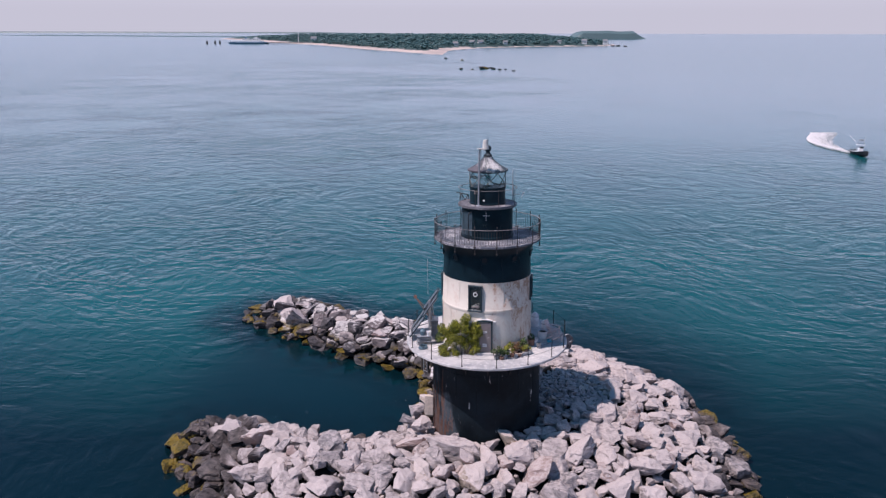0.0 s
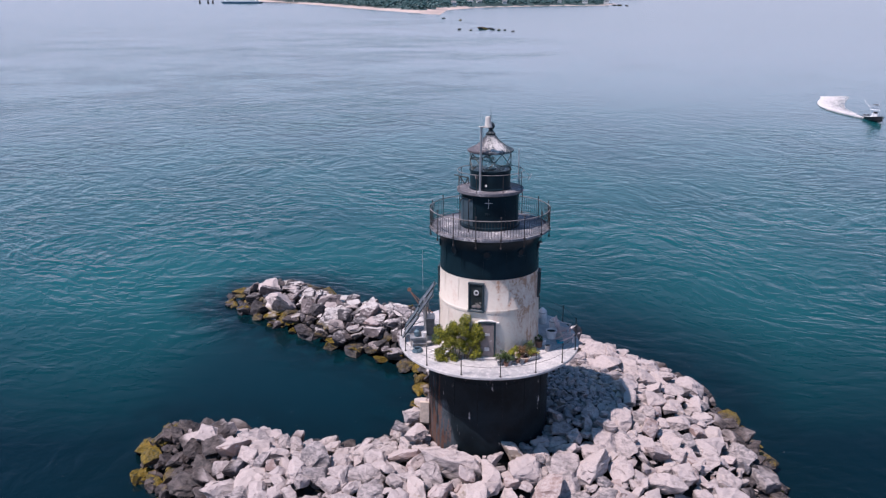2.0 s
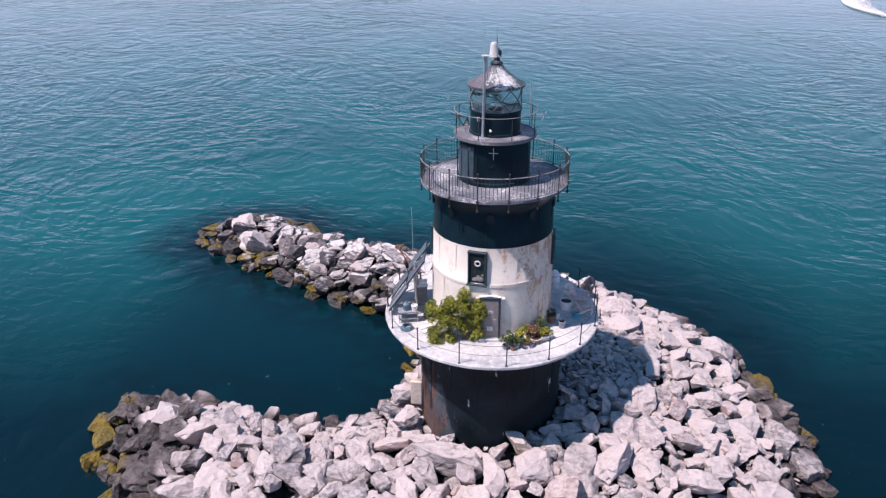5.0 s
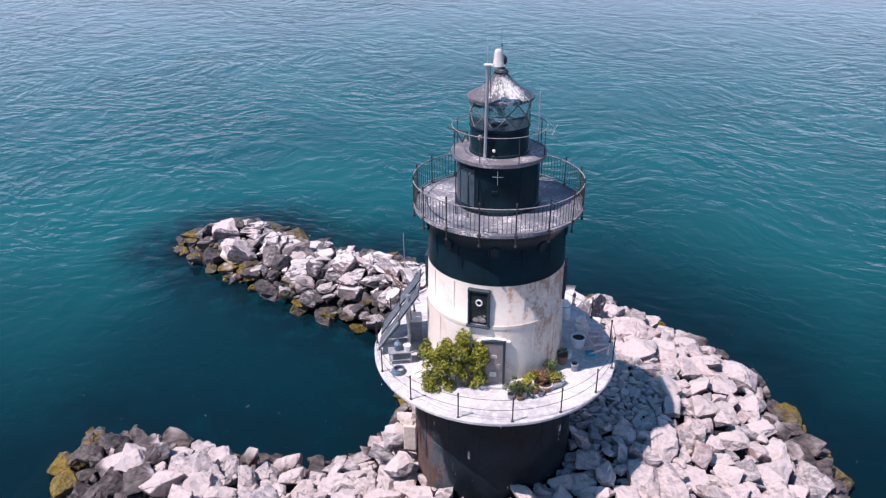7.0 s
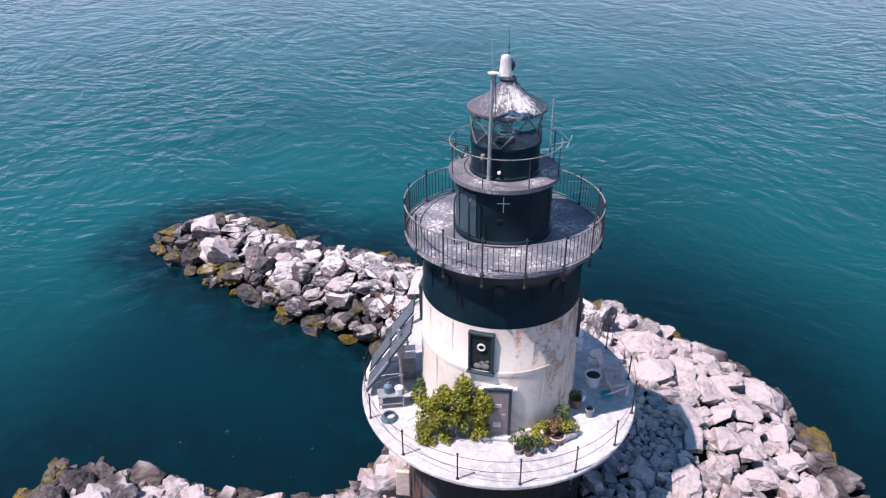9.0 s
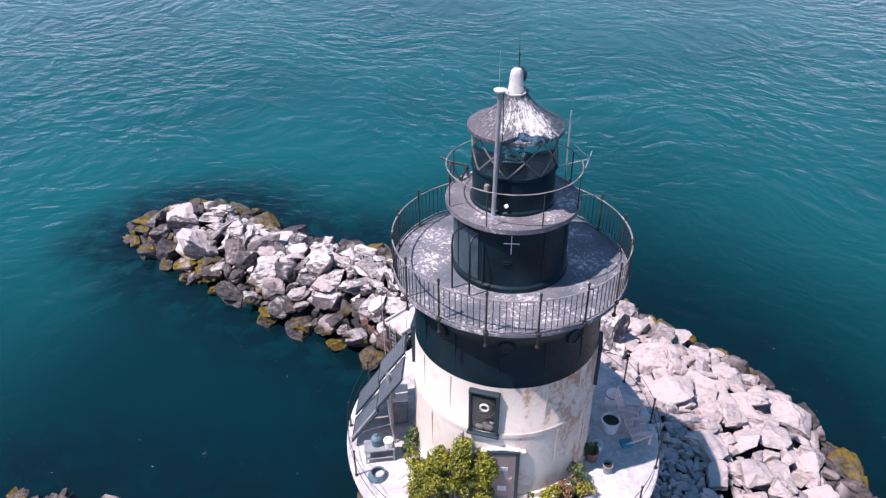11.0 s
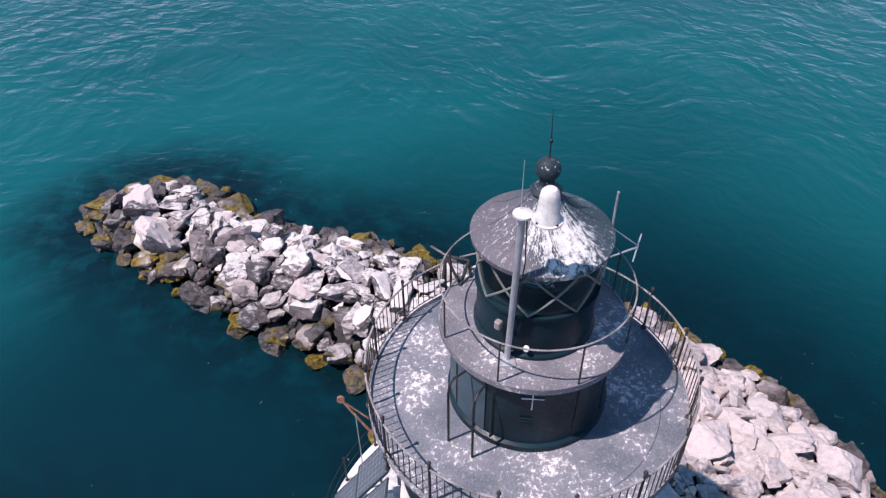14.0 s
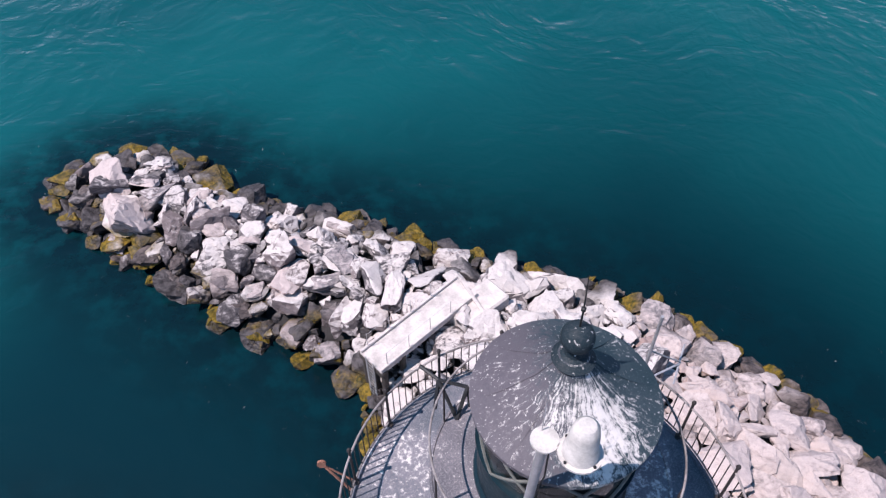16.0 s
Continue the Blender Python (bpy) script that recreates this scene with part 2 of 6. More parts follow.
def limed_metal(name, base_lo, base_hi, amount, radial=False, grit=0.25):
    """Grey weathered metal spotted and streaked with bird lime."""
    n = Nodes(name)
    x, y, z = n.xyz(n.co)
    fine = n.noise(8.5, detail=7, rough=0.76)
    big = n.noise(0.9, detail=4, rough=0.6)
    speck = n.noise(19.0, detail=3, rough=0.6)
    col = n.mix(n.ramp(big, 0.3, 0.7), base_lo, base_hi)
    m = n.math("ADD", n.math("MULTIPLY", fine, 0.68), n.math("MULTIPLY", big, 0.32))
    if radial:
        ang = n.math("ARCTAN2", x, y)
        rad = n.math("SQRT", n.math("ADD", n.math("MULTIPLY", x, x), n.math("MULTIPLY", y, y)))
        wob = n.math("ADD", ang, n.math("MULTIPLY", n.math("SUBTRACT", n.noise(3.0, detail=3), 0.5), 0.35))
        ray = n.noise(1.0, n.join(n.math("MULTIPLY", n.math("SINE", wob), 19), n.math("MULTIPLY", n.math("COSINE", wob), 19), n.math("MULTIPLY", rad, 0.8)), 7, 0.80)
        m = n.math("ADD", n.math("MULTIPLY", m, 0.55), n.math("MULTIPLY", ray, 0.45))
        # thickest where the birds sit, on the slope below the beacon
        fx, fy = n.math("SUBTRACT", x, 0.28), n.math("ADD", y, 0.72)
        roost = n.math("SQRT", n.math("ADD", n.math("MULTIPLY", fx, fx), n.math("MULTIPLY", fy, fy)))
        m = n.math("ADD", m, n.ramp(roost, 0.15, 0.95, 0.105, -0.015))
        # paler lilac-grey base over the -x half, edge broken by noise
        left_tone = n.math("ADD", x, n.math("MULTIPLY", n.math("SUBTRACT", fine, 0.5), 2.2))
        col = n.mix(n.ramp(left_tone, 0.2, -0.6, 0, 0.75), col, n.mix(fine, (0.060, 0.050, 0.062), (0.17, 0.145, 0.165)))
    grain = n.noise(55.0, detail=2, rough=0.6)
    col = n.mix(n.ramp(grain, 0.42, 0.68, 0, grit), col, (0.46, 0.43, 0.44))
    lime = n.ramp(m, amount, amount + 0.085)
    lime = n.math("MAXIMUM", lime, n.math("MULTIPLY", n.ramp(speck, 0.63, 0.69), 0.8))
    col = n.mix(n.math("MULTIPLY", lime, n.ramp(big, 0.36, 0.56, 0.8 if radial else 0.3, 1.0)), col, n.mix(fine, (0.48, 0.45, 0.44), (0.76, 0.73, 0.71)))
    n.set(Base_Color=col, Roughness=n.ramp(lime, 0, 1, 0.6, 0.88), Specular_IOR_Level=0.2, Normal=n.bump(n.math("ADD", fine, lime), 0.3, 0.015))
    return n.mat


def deck_concrete():
    n = Nodes("deck_concrete")
    big = n.noise(0.55, detail=6, rough=0.65, distort=0.5)
    fine = n.noise(4.0, detail=6, rough=0.65)
    col = n.mix(n.ramp(big, 0.34, 0.62), (0.34, 0.335, 0.35), (0.56, 0.53, 0.52))
    col = n.mix(n.ramp(fine, 0.45, 0.68, 0, 0.6), col, (0.70, 0.665, 0.65))
    col = n.mix(n.ramp(n.noise(1.7, detail=5, rough=0.7), 0.54, 0.68, 0, 0.6), col, (0.33, 0.32, 0.335))
    grit = n.noise(9.0, detail=6, rough=0.75)
    col = n.mix(n.ramp(grit, 0.50, 0.66, 0, 0.45), col, (0.30, 0.265, 0.255))
    n.set(Base_Color=col, Roughness=0.85, Normal=n.bump(fine, 0.3, 0.02))
    return n.mat


def leaf_material(name, lo, hi):
    n = Nodes(name)
    rnd = n.geo.outputs["Random Per Island"]
    col = n.mix(rnd, lo, hi)
    col = n.mix(n.ramp(n.noise(2.0, detail=3), 0.35, 0.7, 0, 0.6), col, tuple(0.6 * a for a in lo))
    n.set(Base_Color=col, Roughness=0.55)
    return n.mat


def sea_material():
    n = Nodes("sea_water")
    pos = n.geo.outputs["Position"]
    lee = n.attr("lee")
    weed = n.attr("weed")
    far = n.noise(0.006, n.scaled(pos, (1, 2.2, 1)), 4, 0.55)
    px, py, pz = n.xyz(pos)
    bend = n.math("MULTIPLY", n.math("SUBTRACT", n.noise(0.035, pos, 2, 0.5), 0.5), 26.0)
    slant = n.join(n.math("ADD", n.math("MULTIPLY", px, 0.78), n.math("MULTIPLY", py, -0.34)), n.math("ADD", n.math("MULTIPLY", py, 1.05), n.math("ADD", n.math("MULTIPLY", px, 0.42), bend)), 0.0)
    cross = n.join(n.math("ADD", n.math("MULTIPLY", px, 0.80), n.math("MULTIPLY", py, 0.30)), n.math("ADD", n.math("MULTIPLY", py, 1.0), n.math("MULTIPLY", px, -0.45)), 4.0)
    swell = n.noise(0.30, slant, 2, 0.5, 0.5)
    chop = n.noise(0.74, slant, 1.8, 0.5, 0.5)
    weave = n.noise(0.95, cross, 2.5, 0.55, 0.5)
    weave = n.math("SUBTRACT", 1.0, n.math("ABSOLUTE", n.math("SUBTRACT", n.math("MULTIPLY", weave, 2.0), 1.0)))
    ripple = n.noise(2.9, n.scaled(pos, (0.8, 1.15, 1)), 3, 0.55, 0.3)
    patch = n.noise(0.05, pos, 3, 0.5)
    col = n.mix(n.ramp(patch, 0.3, 0.7), (0.0022, 0.060, 0.069), (0.0030, 0.078, 0.086))
    col = n.mix(n.math("MULTIPLY", n.attr("dark_water"), 0.95), col, (0.0004, 0.007, 0.012))
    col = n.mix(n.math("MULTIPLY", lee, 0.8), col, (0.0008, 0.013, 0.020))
    bed = n.math("MULTIPLY", weed, n.ramp(n.noise(0.55, pos, 5, 0.65), 0.30, 0.58))
    col = n.mix(bed, col, (0.0012, 0.010, 0.014))
    calm = n.ramp(far, 0.40, 0.62, 1.0, 0.60)
    amp = n.math("MULTIPLY", n.math("SUBTRACT", 1.0, n.math("MULTIPLY", lee, 0.88)), calm)
    amp = n.math("MULTIPLY", amp, n.math("SUBTRACT", 1.0, n.math("MULTIPLY", n.attr("dark_water"), 0.55)))
    amp = n.math("MULTIPLY", amp, n.ramp(n.noise(0.03, n.scaled(pos, (0.9, 1.1, 1)), 4, 0.6, 1.0), 0.36, 0.64, 0.45, 1.0))
    glassy = n.math("MULTIPLY", n.ramp(py, 70.0, 200.0), n.ramp(n.math("ADD", n.math("DIVIDE", px, n.math("MAXIMUM", py, 40.0)), n.math("MULTIPLY", n.math("SUBTRACT", far, 0.5), 1.2)), -0.18, 0.12))
    amp = n.math("MULTIPLY", amp, n.math("SUBTRACT", 1.0, n.math("MULTIPLY", glassy, 0.72)))
    wave = n.math("ADD", n.math("ADD", n.math("MULTIPLY", swell, 0.66), n.math("MULTIPLY", weave, 0.07)), n.math("ADD", n.math("MULTIPLY", chop, 0.38), n.math("MULTIPLY", ripple, 0.025)))
    foam = n.math("MULTIPLY", n.ramp(n.noise(2.6, pos, 5, 0.72, 0.6), 0.68, 0.73), n.math("MULTIPLY", weed, 0.6))
    col = n.mix(foam, col, (0.55, 0.56, 0.57))
    n.set(Base_Color=col, Roughness=0.185, IOR=1.34, Normal=n.bump(wave, amp, 0.52))
    return n.mat


M_STONE = stone_material("granite_boulder", False, False)
M_STONES = stone_material("granite_rubble", True, False)
M_LIMED = stone_material("limed_boulder", False, True)
M_LIMEDS = stone_material("limed_rubble", True, True)
# near black, so that the gaps between boulders read as shade
M_CORE = plain("shaded_core", (0.022, 0.021, 0.023), 0.9, 0, 0.5, 2.0, 0.6)
M_BLACK = black_paint()
M_CAISSON = caisson_paint()
M_WHITE = white_paint()
M_GALLERY = limed_metal("gallery_plate", (0.074, 0.088, 0.110), (0.180, 0.176, 0.206), 0.525)
M_WALKWAY = limed_metal("walkway_plate", (0.084, 0.084, 0.100), (0.180, 0.168, 0.190), 0.530)
M_ROOF = limed_metal("roof_sheet", (0.013, 0.036, 0.048), (0.040, 0.062, 0.076), 0.530, True, 0.04)
M_BALL = limed_metal("limed_black_paint", (0.006, 0.014, 0.020), (0.016, 0.032, 0.042), 0.64, grit=0.05)
M_DECK = deck_concrete()
M_RAIL = plain("rusty_black_iron", (0.035, 0.030, 0.031), 0.7, 0.2, 0.5, 5.0)
M_RAILPALE = plain("limed_rail_iron", (0.22, 0.20, 0.20), 0.75, 0.1, 0.6, 3.0)
M_IRON = plain("dark_iron", (0.02, 0.021, 0.023), 0.5, 0.3, 0.4)
M_RUST = plain("red_rust", (0.21, 0.10, 0.07), 0.85, 0.0, 0.5, 4.0)
M_GALV = plain("galvanised_steel", (0.42, 0.42, 0.44), 0.45, 0.5, 0.2)
M_LAMPWHITE = plain("white_plastic", (0.80, 0.76, 0.72), 0.45, 0.0, 0.12)
M_BEACON = plain("milky_acrylic", (0.50, 0.475, 0.45), 0.4, 0.0, 0.25, 5.0)
M_ASTRAGAL = plain("pale_glazing_bar_paint", (0.13, 0.135, 0.125), 0.6, 0, 0.3)
M_GREYPAINT = plain("grey_green_paint", (0.012, 0.030, 0.040), 0.6, 0, 0.25)
M_DOOR = plain("grey_brown_door_paint", (0.21, 0.175, 0.17), 0.6, 0, 0.18, 3.0)
M_PAPER = plain("white_notice", (0.62, 0.60, 0.60), 0.7, 0, 0.06)
M_DARK = plain("dark_interior", (0.012, 0.013, 0.015), 0.8, 0, 0.3)
M_LEAF = leaf_material("bush_leaf", (0.055, 0.080, 0.006), (0.42, 0.385, 0.014))
M_LEAFDARK = leaf_material("plant_leaf", (0.022, 0.05, 0.012), (0.10, 0.14, 0.025))
M_LEAFRED = leaf_material("withered_leaf", (0.11, 0.05, 0.02), (0.26, 0.15, 0.06))
M_STEM = plain("stem_bark", (0.11, 0.08, 0.055), 0.85, 0, 0.35)
# distance haze is put into both foliage colours, palest in the second
M_WOODS = leaf_material("far_foliage", (0.034, 0.095, 0.095), (0.042, 0.108, 0.106))
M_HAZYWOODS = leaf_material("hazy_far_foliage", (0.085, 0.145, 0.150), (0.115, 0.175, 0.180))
M_SAND = plain("beach_sand", (0.50, 0.40, 0.36), 0.9, 0, 0.2, 0.02)
M_SCRUB = plain("shore_scrub", (0.032, 0.068, 0.066), 0.9, 0, 0.4, 0.03)
M_TERRA = plain("terracotta", (0.22, 0.12, 0.085), 0.8, 0, 0.3)
M_SOIL = plain("potting_soil", (0.035, 0.025, 0.02), 0.95, 0, 0.4)
M_TUB = plain("pale_tub_plastic", (0.76, 0.74, 0.74), 0.55, 0, 0.12)
M_GREYTUB = plain("grey_pot", (0.22, 0.23, 0.25), 0.7, 0, 0.25)
M_BLUE = plain("blue_plastic_sheet", (0.01, 0.27, 0.37), 0.5, 0, 0.15)
M_PALEBLUE = plain("faded_blue_plastic", (0.09, 0.15, 0.19), 0.6, 0, 0.35)
M_CHAIR = plain("weathered_pink_wood", (0.64, 0.48, 0.45), 0.8, 0, 0.25, 9.0)
M_FOAM = plain("foam", (0.66, 0.63, 0.63), 0.9, 0, 0.15, 0.6, 0.8)
M_CONC = plain("bleached_concrete", (0.52, 0.475, 0.455), 0.9, 0, 0.28, 1.8, 0.5)
M_TIMBER = plain("dark_piling_timber", (0.045, 0.038, 0.034), 0.85, 0, 0.4, 3.0)
M_BOARD = plain("buff_board", (0.58, 0.48, 0.40), 0.8, 0, 0.2)
M_HULL = plain("black_hull_paint", (0.012, 0.012, 0.015), 0.25, 0, 0.2)
M_BOATWHITE = plain("white_gelcoat", (0.78, 0.77, 0.77), 0.3, 0, 0.08)
M_FERRYBLUE = plain("ferry_blue_paint", (0.12, 0.22, 0.32), 0.5, 0, 0.15)
M_HOUSE = plain("white_clapboard", (0.70, 0.69, 0.68), 0.8, 0, 0.1)
M_SHINGLE = plain("grey_shingle", (0.20, 0.20, 0.21), 0.85, 0, 0.25)
M_SEA = sea_material()


def glass_material():
    n = Nodes("lantern_glass")
    n.set(Base_Color=(0.62, 0.76, 0.78), Roughness=0.02, IOR=1.45, Transmission_Weight=1.0)
    return n.mat


def panel_material():
    """Dark blue solar cells behind glass, with pale cell lines."""
    n = Nodes("solar_cells")
    x, y, z = n.xyz(n.co)
    gx = n.math("ABSOLUTE", n.math("SUBTRACT", n.math("FRACT", n.math("MULTIPLY", x, 6.0)), 0.5))
    gy = n.math("ABSOLUTE", n.math("SUBTRACT", n.math("FRACT", n.math("MULTIPLY", y, 6.0)), 0.5))
    line = n.ramp(n.math("MAXIMUM", gx, gy), 0.455, 0.475)
    col = n.mix(n.noise(3.0), (0.045, 0.055, 0.072), (0.085, 0.098, 0.12))
    n.set(Base_Color=n.mix(line, col, (0.32, 0.33, 0.36)), Roughness=0.32, Specular_IOR_Level=0.3)
    return n.mat


M_GLASS = glass_material()
M_PANEL = panel_material()


# ---- mesh helpers ----
I4 = Matrix.Identity(4)


def box(bm, size, m=I4, bevel=0.0):
    made = bmesh.ops.create_cube(bm, size=1.0, matrix=m @ Matrix.Diagonal((*size, 1)))
    if bevel:
        edges = list({e for v in made["verts"] for e in v.link_edges})
        bmesh.ops.bevel(bm, geom=edges, offset=bevel, segments=1, affect="EDGES", clamp_overlap=True)
    return bm


def lathe(bm, profile, segs=48, start=0.0, sweep=360.0, m=I4):
    """Turn a profile of (radius, height) round the z axis; a radius of 0 closes to a point."""
    full = sweep >= 359.9
    count = segs if full else segs + 1
    rings = []
    for r, z in profile:
        if r < 1e-6:
            rings.append([bm.verts.new(m @ Vector((0, 0, z)))] * count)
        else:
            row = []
            for i in range(count):
                a = radians(start + sweep * i / segs)
                row.append(bm.verts.new(m @ Vector((r * math.sin(a), -r * math.cos(a), z))))
            rings.append(row)
    for lower, upper in zip(rings, rings[1:]):
        for i in range(segs):
            j = (i + 1) % count
            quad = []
            for v in (lower[i], lower[j], upper[j], upper[i]):
                if v not in quad:
                    quad.append(v)
            if len(quad) > 2:
                bm.faces.new(quad)
    return bm


def tube(bm, points, r, sides=8, closed=False, m=I4):
    """A round bar along points."""
    pts = [Vector(p) for p in points]
    rings = []
    side = None
    for i, p in enumerate(pts):
        if closed:
            t = pts[(i + 1) % len(pts)] - pts[i - 1]
        else:
            t = pts[min(i + 1, len(pts) - 1)] - pts[max(i - 1, 0)]
        t.normalize()
        if side is None:
            side = t.orthogonal().normalized()
        side = (side - t * side.dot(t)).normalized()
        other = t.cross(side)
        rr = r[i] if isinstance(r, (list, tuple)) else r
        rings.append([bm.verts.new(m @ (p + (side * math.cos(k * math.tau / sides) + other * math.sin(k * math.tau / sides)) * rr)) for k in range(sides)])
    pairs = list(zip(rings, rings[1:])) + ([(rings[-1], rings[0])] if closed else [])
    for a, b in pairs:
        off = 0
        if closed and a is rings[-1]:
            off = min(range(sides), key=lambda s: (a[0].co - b[s].co).length)
        for k in range(sides):
            bm.faces.new((a[k], a[(k + 1) % sides], b[(k + 1 + off) % sides], b[(k + off) % sides]))
    if not closed:
        bm.faces.new(list(reversed(rings[0])))
        bm.faces.new(rings[-1])
    return bm


def circle(r, z, count=72):
    return [(r * math.sin(i * math.tau / count), -r * math.cos(i * math.tau / count), z) for i in range(count)]


def at_angle(r, deg, z):
    """Local place on a ring: 0 degrees faces the approaching camera, positive to its right."""
    return Vector((r * math.sin(radians(deg)), -r * math.cos(radians(deg)), z))


def facing(r, deg, z):
    """Local pose on a ring with -y pointing outwards."""
    return Matrix.Translation(at_angle(r, deg, z)) @ Matrix.Rotation(radians(deg), 4, "Z")


def mesh_of(name, bm, material, smooth=False, recalc=True):
    if recalc:
        bmesh.ops.recalc_face_normals(bm, faces=bm.faces)
    me = bpy.data.meshes.new(name)
    bm.to_mesh(me)
    bm.free()
    for mm in material if isinstance(material, (list, tuple)) else (material,):
        me.materials.append(mm)
    if smooth:
        me.polygons.foreach_set("use_smooth", [True] * len(me.polygons))
        me.set_sharp_from_angle(angle=radians(35))
    return me


def part(name, bm, material, parent, label="", smooth=False, m=None):
    ob = new(name, bm if isinstance(bm, bpy.types.Mesh) else mesh_of(name, bm, material, smooth))
    ob.parent = parent
    if m is not None:
        ob.matrix_basis = m
    if label:
        ob["label"] = label
    return ob


def thing(name, m, label, category, group="", kind=""):
    ob = new(name)
    ob.empty_display_size = 0.2
    ob.matrix_world = m
    return tagged(ob, label, category, group, kind)


def B():
    return bmesh.new()


# ---- plan of the rock mound ----
OUTLINE = np.array([(-21.9, 64.0), (-19.6, 62.0), (-16.2, 59.6), (-13.0, 57.4), (-10.2, 55.4), (-7.5, 54.4), (-5.0, 53.0), (-3.2, 51.3),
                    (-2.4, 48.5), (-2.7, 46.2), (-3.2, 44.7), (-4.3, 42.8), (-6.0, 42.1), (-8.0, 42.4), (-11.0, 43.1), (-14.0, 43.8),
                    (-17.0, 44.2), (-19.0, 44.4), (-19.6, 41.5), (-19.3, 39.6), (-17.8, 37.8), (-16.3, 35.4), (-14.8, 31.0), (-11.0, 27.6),
                    (-4.0, 25.6), (6.0, 25.6), (14.0, 28.2), (18.6, 33.0), (20.4, 38.0), (20.6, 41.5), (20.1, 45.0), (19.3, 48.2)])
OUTLINE = np.vstack([OUTLINE, np.array([(17.6, 51.4), (15.2, 53.6), (12.6, 56.0), (9.8, 57.9), (5.6, 59.2), (1.3, 60.5), (-2.2, 62.3),
                                        (-7.5, 63.8), (-10.1, 64.6), (-13.3, 67.6), (-16.5, 68.4), (-19.6, 67.3), (-21.2, 65.6)])])
BASIN = [(-4.5, 52.0), (-2.2, 47.0), (-5.0, 43.0), (-18.0, 45.0), (-21.0, 50.0), (-19.0, 59.5)]


def inside_and_distance(px, py, poly):
    """Signed distance to the polygon, positive inside, for arrays of points."""
    a = np.asarray(poly, float)
    b = np.roll(a, -1, 0)
    best = np.full(px.shape, 1e9)
    hit = np.zeros(px.shape, bool)
    for (ax, ay), (bx, by) in zip(a, b):
        ex, ey = bx - ax, by - ay
        t = np.clip(((px - ax) * ex + (py - ay) * ey) / (ex * ex + ey * ey), 0, 1)
        best = np.minimum(best, np.hypot(px - ax - t * ex, py - ay - t * ey))
        hit ^= ((ay > py) != (by > py)) & (px < ex * (py - ay) / (ey + 1e-12) + ax)
    return np.where(hit, best, -best)


def mound(px, py):
    """Height of the rock mound's core over the water."""
    d = inside_and_distance(px, py, OUTLINE)
    rise = 4.6 * (1 - np.exp(-np.maximum(d - 0.3, 0) / 5.0)) + 0.30 * np.clip((d - 0.3) / 0.8, 0, 1)
    low = np.clip((py - 46.0) / 14.0, 0, 1)
    side = np.clip((px - 11.0) / 7.0, 0, 1)
    return np.where(d > 0.3, rise * (1 - 0.29 * low) * (1 - 0.15 * side), (d - 0.3) * 0.9)


# ---- sea ----
def build_sea():
    step = list(np.arange(-44, 44.1, 1.0))
    far = [60, 90, 150, 300, 600, 1200, 2400, 4900]
    xs = np.array([-f for f in reversed(far)] + step + far)
    ys = np.array([-4900, -2400, -1200, -600, -300, -100, -40, 0, 10] + list(np.arange(18, 90.1, 1.0)) + [100, 130, 180, 300, 600, 1200, 2400, 4900])
    gx, gy = np.meshgrid(xs, ys)
    verts = np.stack([gx.ravel(), gy.ravel(), np.zeros(gx.size)], 1)
    w = len(xs)
    faces = [(j * w + i, j * w + i + 1, (j + 1) * w + i + 1, (j + 1) * w + i) for j in range(len(ys) - 1) for i in range(w - 1)]
    me = bpy.data.meshes.new("sea")
    me.from_pydata(verts.tolist(), [], faces)
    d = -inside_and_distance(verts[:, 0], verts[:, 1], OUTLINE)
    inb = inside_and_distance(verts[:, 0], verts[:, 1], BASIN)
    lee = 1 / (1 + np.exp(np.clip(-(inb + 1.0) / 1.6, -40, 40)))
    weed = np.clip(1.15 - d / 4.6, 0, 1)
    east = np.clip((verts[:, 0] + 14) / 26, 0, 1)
    # colour mask: darker towards the mound and over the near side
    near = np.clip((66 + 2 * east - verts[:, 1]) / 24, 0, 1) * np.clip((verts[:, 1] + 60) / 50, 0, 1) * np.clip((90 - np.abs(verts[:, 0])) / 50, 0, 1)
    dark_water = np.maximum(np.exp(-(np.maximum(d, 0) / (3.5 + 10.5 * east)) ** 2) * (0.6 + 0.34 * east), near)
    for name, values in (("lee", lee), ("weed", weed), ("dark_water", dark_water)):
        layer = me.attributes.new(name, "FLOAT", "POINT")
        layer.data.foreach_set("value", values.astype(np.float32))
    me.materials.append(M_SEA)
    ob = new("water", me)
    tagged(ob, "teal sea water with wind ripples, calm behind the jetty", "sea", kind="structure")


build_sea()

# ---- lighthouse ----
LEAN = Vector((-0.010, 0.064, 1.0)).normalized()
TOWER = Matrix.Translation((2.50, 39.88, 0)) @ Vector((0, 0, 1)).rotation_difference(LEAN).to_matrix().to_4x4()
CAISSON_R, DECK_R, DECK_Z = 3.42, 5.10, 9.22
TOWER_R0, TOWER_R1, BAND_Z, GAL_Z = 2.84, 2.66, 13.6, 15.86
GAL_R, DRUM_R, WATCH_Z, WATCH_R = 3.27, 1.55, 17.93, 1.79
LANT_R, SILL_Z, HEAD_Z, ROOF_R = 1.08, 18.98, 19.86, 1.22


def tower_r(z):
    return TOWER_R0 + (TOWER_R1 - TOWER_R0) * (z - DECK_Z) / (GAL_Z - DECK_Z)


